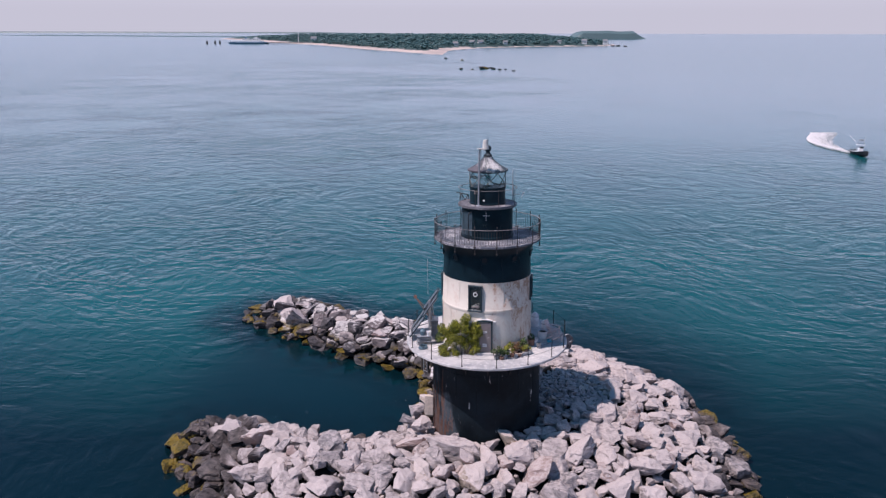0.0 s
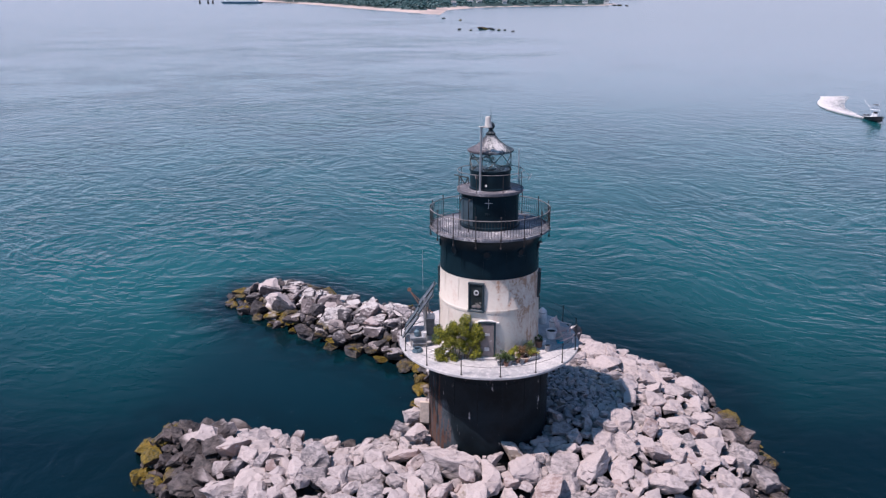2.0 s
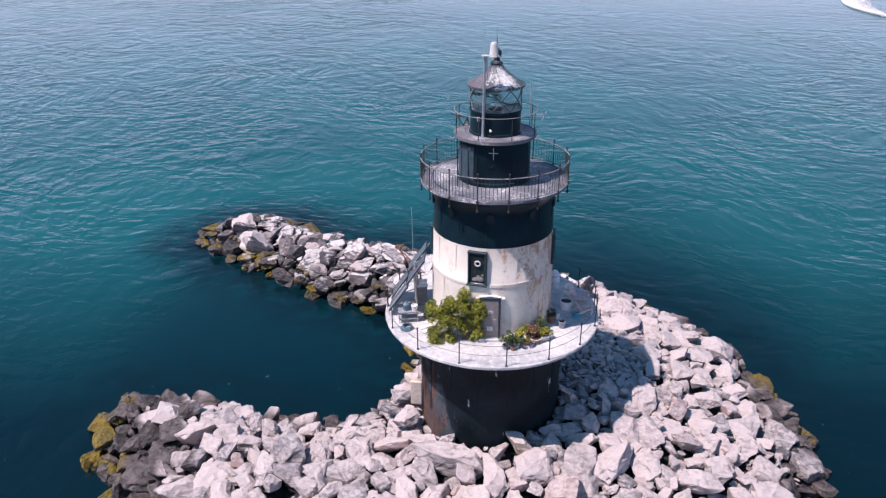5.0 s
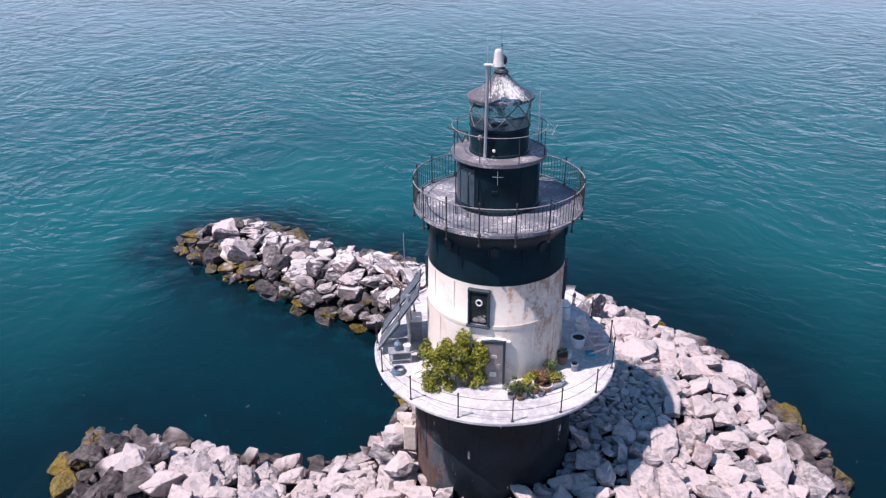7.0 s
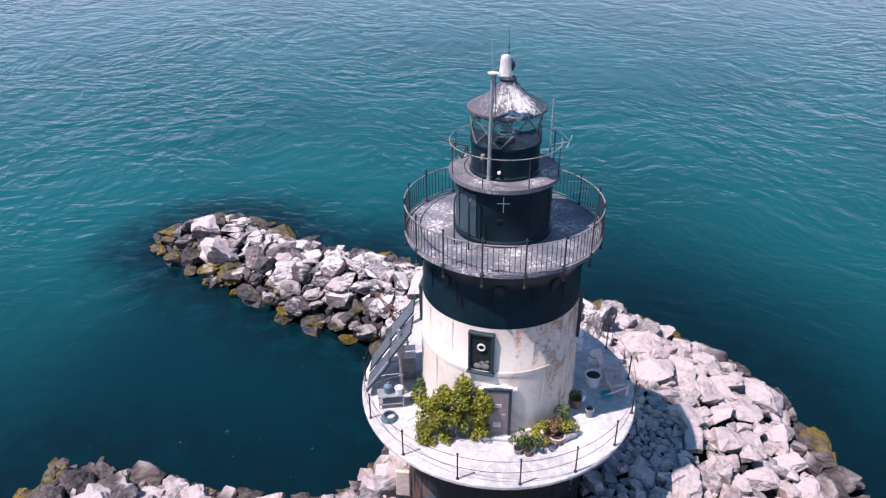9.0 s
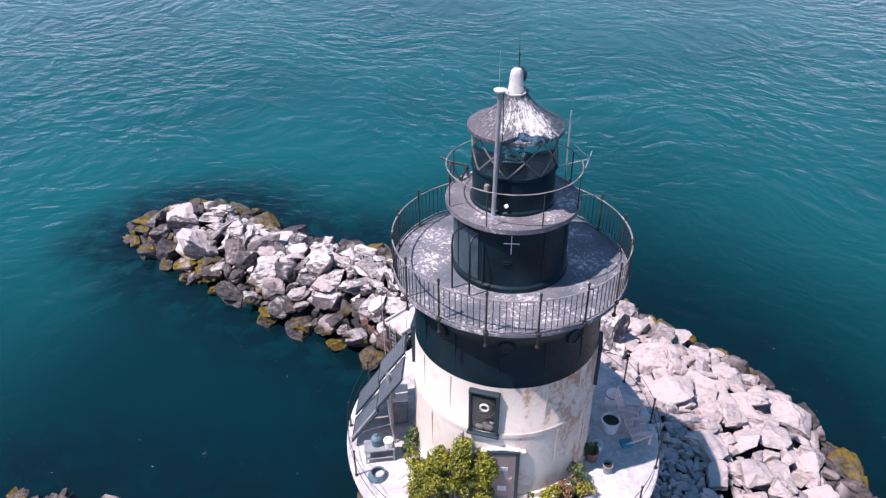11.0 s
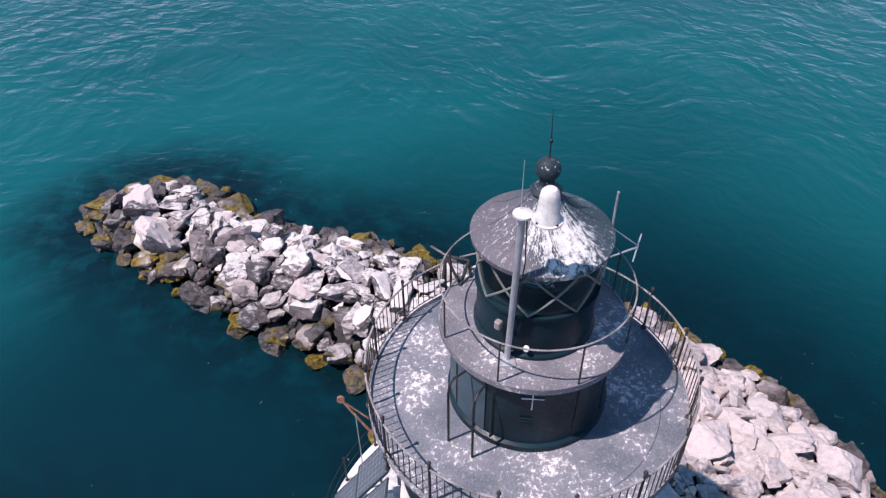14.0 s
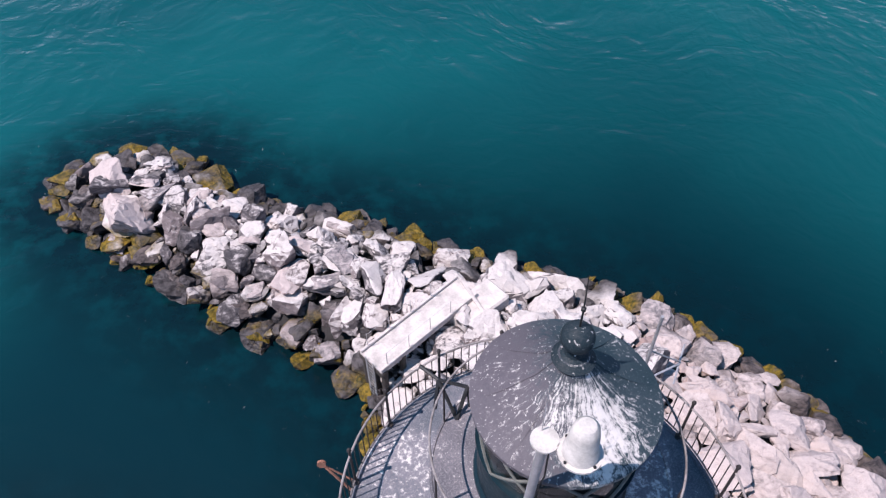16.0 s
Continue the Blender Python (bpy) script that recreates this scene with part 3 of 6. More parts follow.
def build_lighthouse():
    lh = thing("lighthouse", TOWER, "black and white cast-iron spark-plug lighthouse, rusted and slightly leaning", "lighthouse")
    # caisson of curved plates
    part("caisson", lathe(B(), [(0, -1.5), (CAISSON_R + 0.1, -1.5), (CAISSON_R + 0.02, 6.0), (CAISSON_R, 8.4), (CAISSON_R + 0.12, 8.8), (CAISSON_R + 0.5, 9.0), (0, 9.0)], 96),
         M_CAISSON, lh, "black iron caisson with rust and white streaks", True)
    seam = mesh_of("plate_seam", box(B(), (0.07, 0.03, 7.4), I4, 0.008), M_CAISSON)
    for k in range(16):
        part("plate_seam", seam, None, lh, m=facing(CAISSON_R + 0.012, 11 + k * 22.5, 4.7))
    for z in (3.6, 5.8, 7.9):
        part("plate_flange", tube(B(), circle(CAISSON_R + 0.01, z, 96), 0.022, 6, True), M_CAISSON, lh)
    # deck
    deck = part("lower_deck", lathe(B(), [(2.3, 9.0), (DECK_R - 0.5, 9.02), (DECK_R - 0.03, 9.07), (DECK_R, 9.09), (DECK_R, DECK_Z - 0.03), (DECK_R - 0.04, DECK_Z), (2.3, DECK_Z)], 112),
                M_DECK, lh, "weathered white concrete deck with stains", True)
    bracket = B()
    for side in (-0.025, 0.025):
        pts = [(0, 8.93), (0, 8.0), (0.25, 8.45), (0.75, 8.75), (1.35, 8.86), (1.35, 8.93)]
        bracket.faces.new([bracket.verts.new((side, -a, b)) for a, b in pts])
    vs = list(bracket.verts)
    for i in range(6):
        j = (i + 1) % 6
        bracket.faces.new((vs[i], vs[j], vs[6 + j], vs[6 + i]))
    bracket = mesh_of("deck_bracket", bracket, M_IRON)
    for k in range(16):
        part("deck_bracket", bracket, None, lh, m=Matrix.Translation(at_angle(CAISSON_R - 0.01, k * 22.5, 0)) @ Matrix.Rotation(radians(k * 22.5), 4, "Z"))
    rail = part("deck_railing", tube(B(), circle(DECK_R - 0.1, DECK_Z + 0.52), 0.009, 5, True), M_IRON, lh, "thin wire railing on slim iron posts")
    part("wire", tube(B(), circle(DECK_R - 0.1, DECK_Z + 0.98), 0.009, 5, True), M_IRON, rail)
    post = B()
    tube(post, [(0, 0, 0), (0, 0, 1.05)], 0.026, 7)
    lathe(post, [(0.06, 0), (0.06, 0.03), (0.026, 0.05)], 8)
    lathe(post, [(0, 1.03), (0.04, 1.05), (0.04, 1.09), (0, 1.12)], 8)
    post = mesh_of("post", post, M_IRON)
    for deg in (-114, -91, -67, -42, -18, 5, 27, 49, 70, 92, 115, 139, 162, 185, 208, 230):
        ob = part("post", post, None, rail, m=Matrix.Translation(at_angle(DECK_R - 0.1, deg, DECK_Z)))
        ob.scale = (1, 1, 1.35 if deg == 70 else 1)
    # tower shells
    part("white_shell", lathe(B(), [(tower_r(DECK_Z) + 0.06, DECK_Z), (tower_r(9.4) + 0.06, 9.38), (tower_r(9.4), 9.42), (tower_r(11.75), 11.75), (tower_r(11.8) + 0.03, 11.77), (tower_r(11.8) + 0.03, 11.90),
                                      (tower_r(12), 11.95), (tower_r(BAND_Z), BAND_Z)], 96), M_WHITE, lh, "white painted iron plates with rust blooms", True)
    wseam = mesh_of("wall_seam", box(B(), (0.05, 0.012, 1.62), I4, 0.004), M_WHITE)
    wseam2 = mesh_of("wall_seam", box(B(), (0.05, 0.012, 2.32), I4, 0.004), M_WHITE)
    for deg in (-62, -38, 20, 45, 70, 100, 140, 180, 220, 260):
        part("wall_seam", wseam, None, lh, m=facing(tower_r(12.75) + 0.004, deg, 12.76))
        part("wall_seam", wseam2, None, lh, m=facing(tower_r(10.6) + 0.004, deg + 9, 10.58))
    part("black_shell", lathe(B(), [(tower_r(BAND_Z) + 0.004, BAND_Z), (tower_r(15.0), 15.0), (tower_r(15.0) + 0.05, 15.25), (tower_r(15) + 0.2, 15.55), (GAL_R - 0.2, 15.74), (GAL_R - 0.2, 15.8), (0, 15.8)], 96),
         M_BLACK, lh, "black painted iron upper wall", True)
    bseam = mesh_of("wall_seam", box(B(), (0.05, 0.02, 1.4), I4, 0.006), M_BLACK)
    for deg in (-60, -35, -9, 17, 43, 69, 100, 140, 180, 220, 260):
        part("wall_seam", bseam, None, lh, m=facing(tower_r(14.3) + 0.004, deg, 14.32))
    # portholes
    ring = B()
    tube(ring, [(0.19 * math.cos(a), 0, 0.19 * math.sin(a)) for a in np.linspace(0, math.tau, 20, endpoint=False)], 0.045, 8, True)
    ring = mesh_of("porthole", ring, M_BLACK, True)
    disc = mesh_of("pane", lathe(B(), [(0, 0.0), (0.17, 0.0), (0.17, 0.02), (0, 0.02)], 20, m=Matrix.Rotation(radians(90), 4, "X")), M_DARK)
    for deg in (-125, -85, -45, -5, 35, 75, 115, 155, 195):
        ob = part("porthole", ring, None, lh, m=facing(tower_r(14.95) + 0.03, deg, 14.97))
        part("pane", disc, None, ob)
    # gallery
    part("gallery_deck", lathe(B(), [(1.2, 15.8), (GAL_R - 0.02, 15.78), (GAL_R, 15.8), (GAL_R, GAL_Z + 0.03), (GAL_R - 0.06, GAL_Z + 0.03), (GAL_R - 0.08, GAL_Z), (2.72, GAL_Z + 0.01), (2.7, GAL_Z + 0.035), (1.2, GAL_Z + 0.06)], 112),
         M_GALLERY, lh, "grey metal gallery floor splashed with bird lime", True)
    rail = part("gallery_railing", tube(B(), circle(GAL_R - 0.02, GAL_Z + 1.02, 96), 0.022, 7, True), M_RAILPALE, lh, "rusty iron gallery railing with thin balusters")
    part("lower_rail", tube(B(), circle(GAL_R - 0.02, GAL_Z + 0.12, 96), 0.018, 6, True), M_RAILPALE, rail)
    post = B()
    tube(post, [(0, 0, -0.35), (0, 0, 1.16)], 0.026, 8)
    lathe(post, [(0, 1.14), (0.04, 1.17), (0.042, 1.20), (0.025, 1.24), (0, 1.26)], 8)
    lathe(post, [(0, -0.46), (0.05, -0.43), (0.06, -0.38), (0.034, -0.33)], 8)
    lathe(post, [(0.07, -0.02), (0.07, 0.05), (0.034, 0.07)], 8)
    post = mesh_of("post", post, M_RAIL, True)
    baluster = mesh_of("baluster", tube(B(), [(0, 0, 0.12), (0, 0, 1.02)], 0.011, 5), M_RAIL)
    for k in range(16):
        part("post", post, None, rail, m=Matrix.Translation(at_angle(GAL_R - 0.02, 8 + k * 22.5, GAL_Z)))
        for j in range(1, 8):
            part("baluster", baluster, None, rail, m=Matrix.Translation(at_angle(GAL_R - 0.02, 8 + (k + j / 8) * 22.5, GAL_Z)))
    # watch room
    part("watch_room", lathe(B(), [(DRUM_R + 0.07, GAL_Z + 0.05), (DRUM_R + 0.07, 16.05), (DRUM_R, 16.09), (DRUM_R, 17.6), (DRUM_R + 0.06, 17.8), (0, 17.8)], 72), M_BLACK, lh, "black cylindrical watch room", True)
    dseam = mesh_of("wall_seam", box(B(), (0.045, 0.02, 1.5), I4, 0.006), M_BLACK)
    for deg in (-100, -70, -38, 28, 60, 95, 135, 180, 225):
        part("wall_seam", dseam, None, lh, m=facing(DRUM_R + 0.004, deg, 16.86))
    M_HATCH = plain("blue_grey_hatch_paint", (0.035, 0.060, 0.078), 0.5, 0, 0.3, 3.0)
    for start in (-97, -66):
        part("hatch_plate", lathe(B(), [(DRUM_R + 0.004, 16.12), (DRUM_R + 0.022, 16.13), (DRUM_R + 0.022, 17.55), (DRUM_R + 0.004, 17.56)], 10, start, 29), M_HATCH, lh, "faded blue-grey hatch plate", True)
    cross = B()
    box(cross, (0.02, 0.015, 0.56), facing(DRUM_R + 0.006, -4.7, 17.4))
    box(cross, (0.40, 0.014, 0.022), facing(DRUM_R + 0.006, -4.7, 17.42))
    part("cross_mark", cross, M_PAPER, lh, "thin white painted cross")
    vent = B()
    box(vent, (0.22, 0.03, 0.16), facing(DRUM_R + 0.01, -8, 16.8), 0.01)
    box(vent, (0.16, 0.05, 0.02), facing(DRUM_R + 0.02, -8, 16.8))
    part("vent", vent, M_BLACK, lh)
    part("watch_deck", lathe(B(), [(1.0, 17.8), (WATCH_R - 0.02, 17.8), (WATCH_R, 17.82), (WATCH_R, WATCH_Z + 0.02), (WATCH_R - 0.04, WATCH_Z + 0.02), (WATCH_R - 0.05, WATCH_Z), (1.0, WATCH_Z + 0.02)], 80),
         M_WALKWAY, lh, "narrow grey metal lantern walkway with bird lime", True)
    rail = part("watch_railing", tube(B(), circle(WATCH_R - 0.03, WATCH_Z + 0.98), 0.017, 6, True), M_RAILPALE, lh, "thin rusty ring rail on slim posts")
    post = mesh_of("post", tube(B(), [(0, 0, -0.06), (0, 0, 0.98)], 0.017, 6), M_RAIL)
    for deg in (-118, -72, -26, 20, 66, 112, 158, 204):
        part("post", post, None, rail, m=Matrix.Translation(at_angle(WATCH_R - 0.03, deg, WATCH_Z)))
    # lantern
    part("lantern_wall", lathe(B(), [(LANT_R + 0.05, WATCH_Z + 0.02), (LANT_R + 0.05, 18.02), (LANT_R, 18.06), (LANT_R, SILL_Z - 0.1), (LANT_R + 0.045, SILL_Z - 0.07), (LANT_R + 0.045, SILL_Z), (LANT_R - 0.1, SILL_Z), (0, SILL_Z)], 64),
         M_BLACK, lh, "black lantern parapet wall", True)
    knob = lathe(B(), [(0, -0.03), (0.045, -0.02), (0.06, 0.02), (0.045, 0.06), (0, 0.07)], 12, m=Matrix.Rotation(radians(90), 4, "X"))
    part("vent_cap", knob, M_LAMPWHITE, lh, "small white round vent cap", True, facing(LANT_R + 0.04, -13, 18.25))
    part("lantern_head", lathe(B(), [(LANT_R - 0.08, HEAD_Z), (LANT_R + 0.03, HEAD_Z), (LANT_R + 0.05, HEAD_Z + 0.12), (LANT_R - 0.08, HEAD_Z + 0.12)], 64), M_BLACK, lh, "", True)
    glass = lathe(B(), [(LANT_R - 0.015, SILL_Z), (LANT_R - 0.015, HEAD_Z)], 64)
    pane = part("lantern_glass", glass, M_GLASS, lh, "clear lantern glazing", True)
    pane.visible_shadow = False
    n = 8
    for k in range(n):
        for sgn in (1, -1):
            pts = [at_angle(LANT_R + 0.012, k * 360 / n + 8 + sgn * (s - 0.5) * 360 / n, SILL_Z + s * (HEAD_Z - SILL_Z)) for s in np.linspace(0, 1, 7)]
            part("astragal", tube(B(), pts, 0.022, 5), M_ASTRAGAL, pane)
    lens = B()
    lathe(lens, [(0.0, 19.0), (0.2, 19.0), (0.2, 19.08), (0.12, 19.1)] + [(0.12 + 0.03 * (i % 2) + 0.03 * math.sin(i / 12 * math.pi), 19.12 + i * 0.045) for i in range(13)] + [(0.0, 19.72)], 24)
    part("lens", lens, M_GLASS, lh, "old ribbed glass lens", True)
    part("pedestal", lathe(B(), [(0.2, SILL_Z), (0.22, 19.0), (0, 19.005)], 16), M_GREYPAINT, lh)
    part("roof", lathe(B(), [(LANT_R - 0.06, HEAD_Z + 0.1), (ROOF_R - 0.02, HEAD_Z + 0.04), (ROOF_R, HEAD_Z + 0.05), (ROOF_R + 0.01, HEAD_Z + 0.14), (ROOF_R - 0.03, HEAD_Z + 0.17), (0.8, 20.22), (0.42, 20.52), (0.22, 20.78), (0.19, 20.92), (0, 20.92)], 64),
         M_ROOF, lh, "grey metal cone roof streaked with bird lime", True)
    for k in range(8):
        a = k * 45 + 4
        part("roof_rib", tube(B(), [at_angle(ROOF_R - 0.05, a, HEAD_Z + 0.168), at_angle(0.8, a, 20.228), at_angle(0.42, a, 20.528), at_angle(0.23, a, 20.78)], 0.008, 4), M_ROOF, lh)
    fin = lathe(B(), [(0.24, 20.78), (0.27, 20.84), (0.2, 20.90), (0.13, 20.95), (0.12, 21.03)] + [(0.205 * math.cos(a), 21.23 + 0.205 * math.sin(a)) for a in np.linspace(-1.0, 1.5, 11)] + [(0, 21.435)], 32)
    part("vent_ball", fin, M_BALL, lh, "black ball-shaped roof ventilator", True)
    rod = tube(B(), [(0, 0, 21.42), (0, 0, 21.75), (-0.02, 0, 22.3)], [0.014, 0.011, 0.004], 6)
    lathe(rod, [(0, 21.7), (0.03, 21.72), (0.03, 21.76), (0, 21.78)], 8)
    part("lightning_rod", rod, M_IRON, lh)
    # door
    door_w, door_h, deg = 0.74, 1.86, -3.8
    door = part("door", box(B(), (door_w, 0.05, door_h), Matrix.Translation((0, 0, door_h / 2)), 0.01), M_DOOR, lh, "grey-brown metal door, closed, with two notices", m=facing(tower_r(10.2) + 0.06, deg, DECK_Z + 0.12))
    jamb = B()
    for sx in (-1, 1):
        box(jamb, (0.09, 0.16, door_h + 0.1), Matrix.Translation((sx * (door_w / 2 + 0.047), 0.02, door_h / 2)), 0.012)
    box(jamb, (door_w + 0.19, 0.16, 0.09), Matrix.Translation((0, 0.02, door_h + 0.09)), 0.012)
    part("door_frame", jamb, M_GREYPAINT, door, "dark grey-green door frame")
    hood = B()
    for i in range(8):
        a0 = (i - 3.5) * 3.2
        box(hood, (0.165, 0.12, 0.07), facing(tower_r(11.3) + 0.06, deg + a0, DECK_Z + door_h + 0.32 - 0.0012 * a0 * a0), 0.01)
    part("door_hood", hood, M_LAMPWHITE, lh, "white arched door hood")
    part("door_step", box(B(), (1.05, 0.34, 0.12), facing(tower_r(9.3) + 0.1, deg, DECK_Z + 0.055), 0.02), M_DECK, lh)
    for x, z, w, h in ((0.02, 1.28, 0.24, 0.14), (0.0, 0.45, 0.25, 0.20)):
        part("notice", box(B(), (w, 0.012, h), Matrix.Translation((x, -0.033, z))), M_PAPER, door, "pale notice plate")
        bars = B()
        for i in range(3):
            box(bars, (w * 0.8, 0.004, 0.012), Matrix.Translation((x, -0.0415, z + h * 0.28 - i * h * 0.26)))
        part("lettering", bars, M_GREYTUB, door)
    part("handle", tube(B(), [(0.26, -0.03, 0.95), (0.26, -0.09, 0.95), (0.16, -0.09, 0.95)], 0.014, 6), M_GALV, door)
    # window above the door
    win_w, win_h, deg = 0.86, 1.52, -16
    win = part("window", box(B(), (win_w - 0.16, 0.02, win_h - 0.16), Matrix.Translation((0, 0.0, 0))), M_DARK, lh, "dark open window in a black frame", m=facing(tower_r(12.6) + 0.03, deg, 12.64))
    wf = B()
    for sx in (-1, 1):
        box(wf, (0.075, 0.16, win_h), Matrix.Translation((sx * (win_w / 2 - 0.05), 0.0, 0)), 0.012)
    box(wf, (win_w, 0.18, 0.10), Matrix.Translation((0, 0.0, win_h / 2)), 0.02)
    box(wf, (win_w + 0.06, 0.24, 0.08), Matrix.Translation((0, -0.02, -win_h / 2)), 0.015)
    part("window_frame", wf, M_GREYPAINT, win, "dark grey-green frame")
    wpane = part("pane", box(B(), (win_w - 0.2, 0.008, win_h - 0.2), Matrix.Translation((0, -0.045, 0))), M_GLASS, win)
    wpane.visible_shadow = False
    part("ring_buoy", tube(B(), [(0.115 * math.cos(a) + 0.02, -0.065, 0.115 * math.sin(a) + 0.27) for a in np.linspace(0, math.tau, 18, endpoint=False)], 0.028, 7, True), M_PAPER, win, "small white ring mark")
    heap = B()
    for i, (x, z, r) in enumerate(((-0.1, -0.52, 0.14), (0.14, -0.5, 0.16), (0.05, -0.38, 0.1), (0.22, -0.3, 0.07))):
        bmesh.ops.create_icosphere(heap, subdivisions=2, radius=r, matrix=Matrix.Translation((x, -0.02, z)) @ Matrix.Diagonal((1, 0.25, 0.8, 1)))
    part("bundle", heap, M_DOOR, win, "grey bundle on the sill")
    # back and side openings of the tower
    for deg in (78, -100):
        ob = part("window", box(B(), (0.6, 0.05, 1.3), I4), M_DARK, lh, m=facing(tower_r(12.7) + 0.0, deg, 12.7))
        sf = B()
        for sx in (-1, 1):
            box(sf, (0.09, 0.2, 1.4), Matrix.Translation((sx * 0.33, 0, 0)), 0.012)
        box(sf, (0.78, 0.22, 0.1), Matrix.Translation((0, 0, 0.72)), 0.012)
        part("window_frame", sf, M_GREYPAINT, ob)
    # handrails of the stair hatch on the gallery
    for x, y, back in ((-1.62, -1.33, 0.42), (-1.18, -1.71, 0.40)):
        outward = Vector((x, y, 0)).normalized()
        top = Vector((x, y, 17.55))
        pts = [Vector((x, y, GAL_Z + 0.03)), Vector((x, y, 17.3)), top - outward * 0.04, top - outward * 0.14 + Vector((0, 0, 0.08)), top - outward * back + Vector((0, 0, 0.08))]
        part("handrail", tube(B(), pts, 0.024, 8), M_IRON, lh, "bent black pipe handrail")
    part("hatch_bar", tube(B(), [(-0.83, -1.36, GAL_Z + 0.06), (-0.83, -1.36, 17.2)], 0.016, 6), M_IRON, lh)
    # beacon on its pole
    fx, fy, px, py, bx, by, top = -0.575, -1.06, -0.535, -1.36, -0.20, -1.50, 21.34
    pole = part("beacon_pole", tube(B(), [(fx, fy, WATCH_Z), (px, py, top)], 0.056, 12), M_GALV, lh, "grey steel beacon pole", True)
    part("pole_foot", box(B(), (0.3, 0.3, 0.05), Matrix.Translation((fx, fy - 0.05, WATCH_Z + 0.02)), 0.01), M_GALV, pole)
    part("pole_bracket", box(B(), (0.05, 0.30, 0.05), Matrix.Translation((fx, fy + 0.13, 18.75))), M_IRON, pole)
    plate = lathe(B(), [(0, top), (0.15, top), (0.15, top + 0.03), (0, top + 0.03)], 20, m=Matrix.Translation((px, py, 0)))
    box(plate, (0.42, 0.07, 0.04), Matrix.Translation(((px + bx) / 2, (py + by) / 2, top - 0.02)) @ Matrix.Rotation(radians(-20), 4, "Z"))
    lathe(plate, [(0, top), (0.23, top), (0.23, top + 0.03), (0, top + 0.03)], 20, m=Matrix.Translation((bx, by, 0)))
    part("pole_plate", plate, M_BEACON, pole, "limed round mounting plates", True)
    bolt = mesh_of("bolt", lathe(B(), [(0, 0), (0.016, 0), (0.016, 0.02), (0, 0.02)], 6), M_IRON)
    for k in range(4):
        part("bolt", bolt, None, pole, m=Matrix.Translation((bx + 0.205 * math.cos(k * 1.571 + 0.6), by + 0.205 * math.sin(k * 1.571 + 0.6), top + 0.03)))
    part("beacon", lathe(B(), [(0, top + 0.03), (0.185, top + 0.03), (0.185, top + 0.08), (0.172, top + 0.10), (0.145, top + 0.40), (0.128, top + 0.50), (0.09, top + 0.545), (0, top + 0.56)], 24, m=Matrix.Translation((bx, by, 0))), M_BEACON, pole, "milky white acrylic beacon lantern", True)
    part("cable", tube(B(), [(px + 0.07, py + 0.03, top), (px + 0.11, py + 0.12, 20.3), (fx + 0.12, fy - 0.04, 19.6), (fx + 0.07, fy + 0.04, 18.8)], 0.012, 5), M_IRON, pole)
    part("wire", tube(B(), [(px - 0.02, py + 0.1, top), (px - 0.02, py + 0.1, top + 0.85)], 0.006, 5), M_GALV, pole)
    box_m = facing(LANT_R + 0.14, -38, 18.7)
    part("junction_box", box(B(), (0.12, 0.12, 0.18), box_m, 0.02), M_DOOR, lh, "small grey junction box")
    # bracket and aerials on the walkway
    bracket = None
    for a, b in (((-1.94, 1.60, 18.34), (-1.64, 1.36, 18.3)), ((-1.64, 1.36, 18.3), (-1.18, 1.26, 18.24)), ((-1.64, 1.36, 18.3), (-1.70, 1.06, 17.93)), ((-1.64, 1.36, 18.3), (-1.36, 0.86, 17.95)), ((-1.18, 1.26, 18.24), (-1.36, 0.86, 17.95)), ((-1.18, 1.26, 18.24), (-1.14, 1.10, 17.93))):
        arm = tube(B(), [a, b], 0.032, 6)
        if bracket is None:
            bracket = part("davit_bracket", arm, M_IRON, lh, "black steel bracket on the walkway")
        else:
            part("arm", arm, M_IRON, bracket)
    an = B()
    tube(an, [(1.62, 1.45, 17.6), (1.62, 1.45, 19.75)], 0.026, 8)
    part("aerial_post", an, M_GALV, lh, "pale aerial post with whip")
    an = B()
    tube(an, [(1.3, 1.2, 18.2), (2.3, 1.7, 18.2)], 0.018, 6)
    tube(an, [(2.15, 1.4, 18.05), (2.42, 2.0, 18.3)], 0.016, 6)
    tube(an, [(1.62, 1.45, 18.9), (2.3, 1.7, 18.22)], 0.013, 6)
    part("aerial_arm", an, M_GALV, lh)
    # rusty davit leaning out over the deck's edge, and mast on the lower deck
    davit = part("boat_davit", tube(B(), [(-3.72, 3.36, DECK_Z), (-4.35, 3.62, 10.05), (-4.78, 3.78, 10.67)], [0.04, 0.04, 0.03], 8), M_RUST, lh, "rusty red boat davit")
    part("strut", tube(B(), [(-3.35, 3.62, DECK_Z), (-4.72, 3.78, 10.58)], 0.028, 7), M_RUST, davit)
    part("sheave", lathe(B(), [(0, -0.04), (0.12, -0.04), (0.09, 0), (0.12, 0.04), (0, 0.04)], 12, m=Matrix.Translation((-4.8, 3.78, 10.7)) @ Matrix.Rotation(radians(80), 4, "X")), M_RUST, davit)
    part("whip_aerial", tube(B(), [(-3.75, 0.6, 11.9), (-3.75, 0.6, 14.2)], 0.014, 6), M_GALV, lh)
    return lh


LIGHTHOUSE = build_lighthouse()


# ---- things on the lower deck ----
def on_deck(x, y, turn=0.0, up=0.0):
    """A pose on the lower deck's floor."""
    return TOWER @ Matrix.Translation((x, y, DECK_Z + up)) @ Matrix.Rotation(radians(turn), 4, "Z")


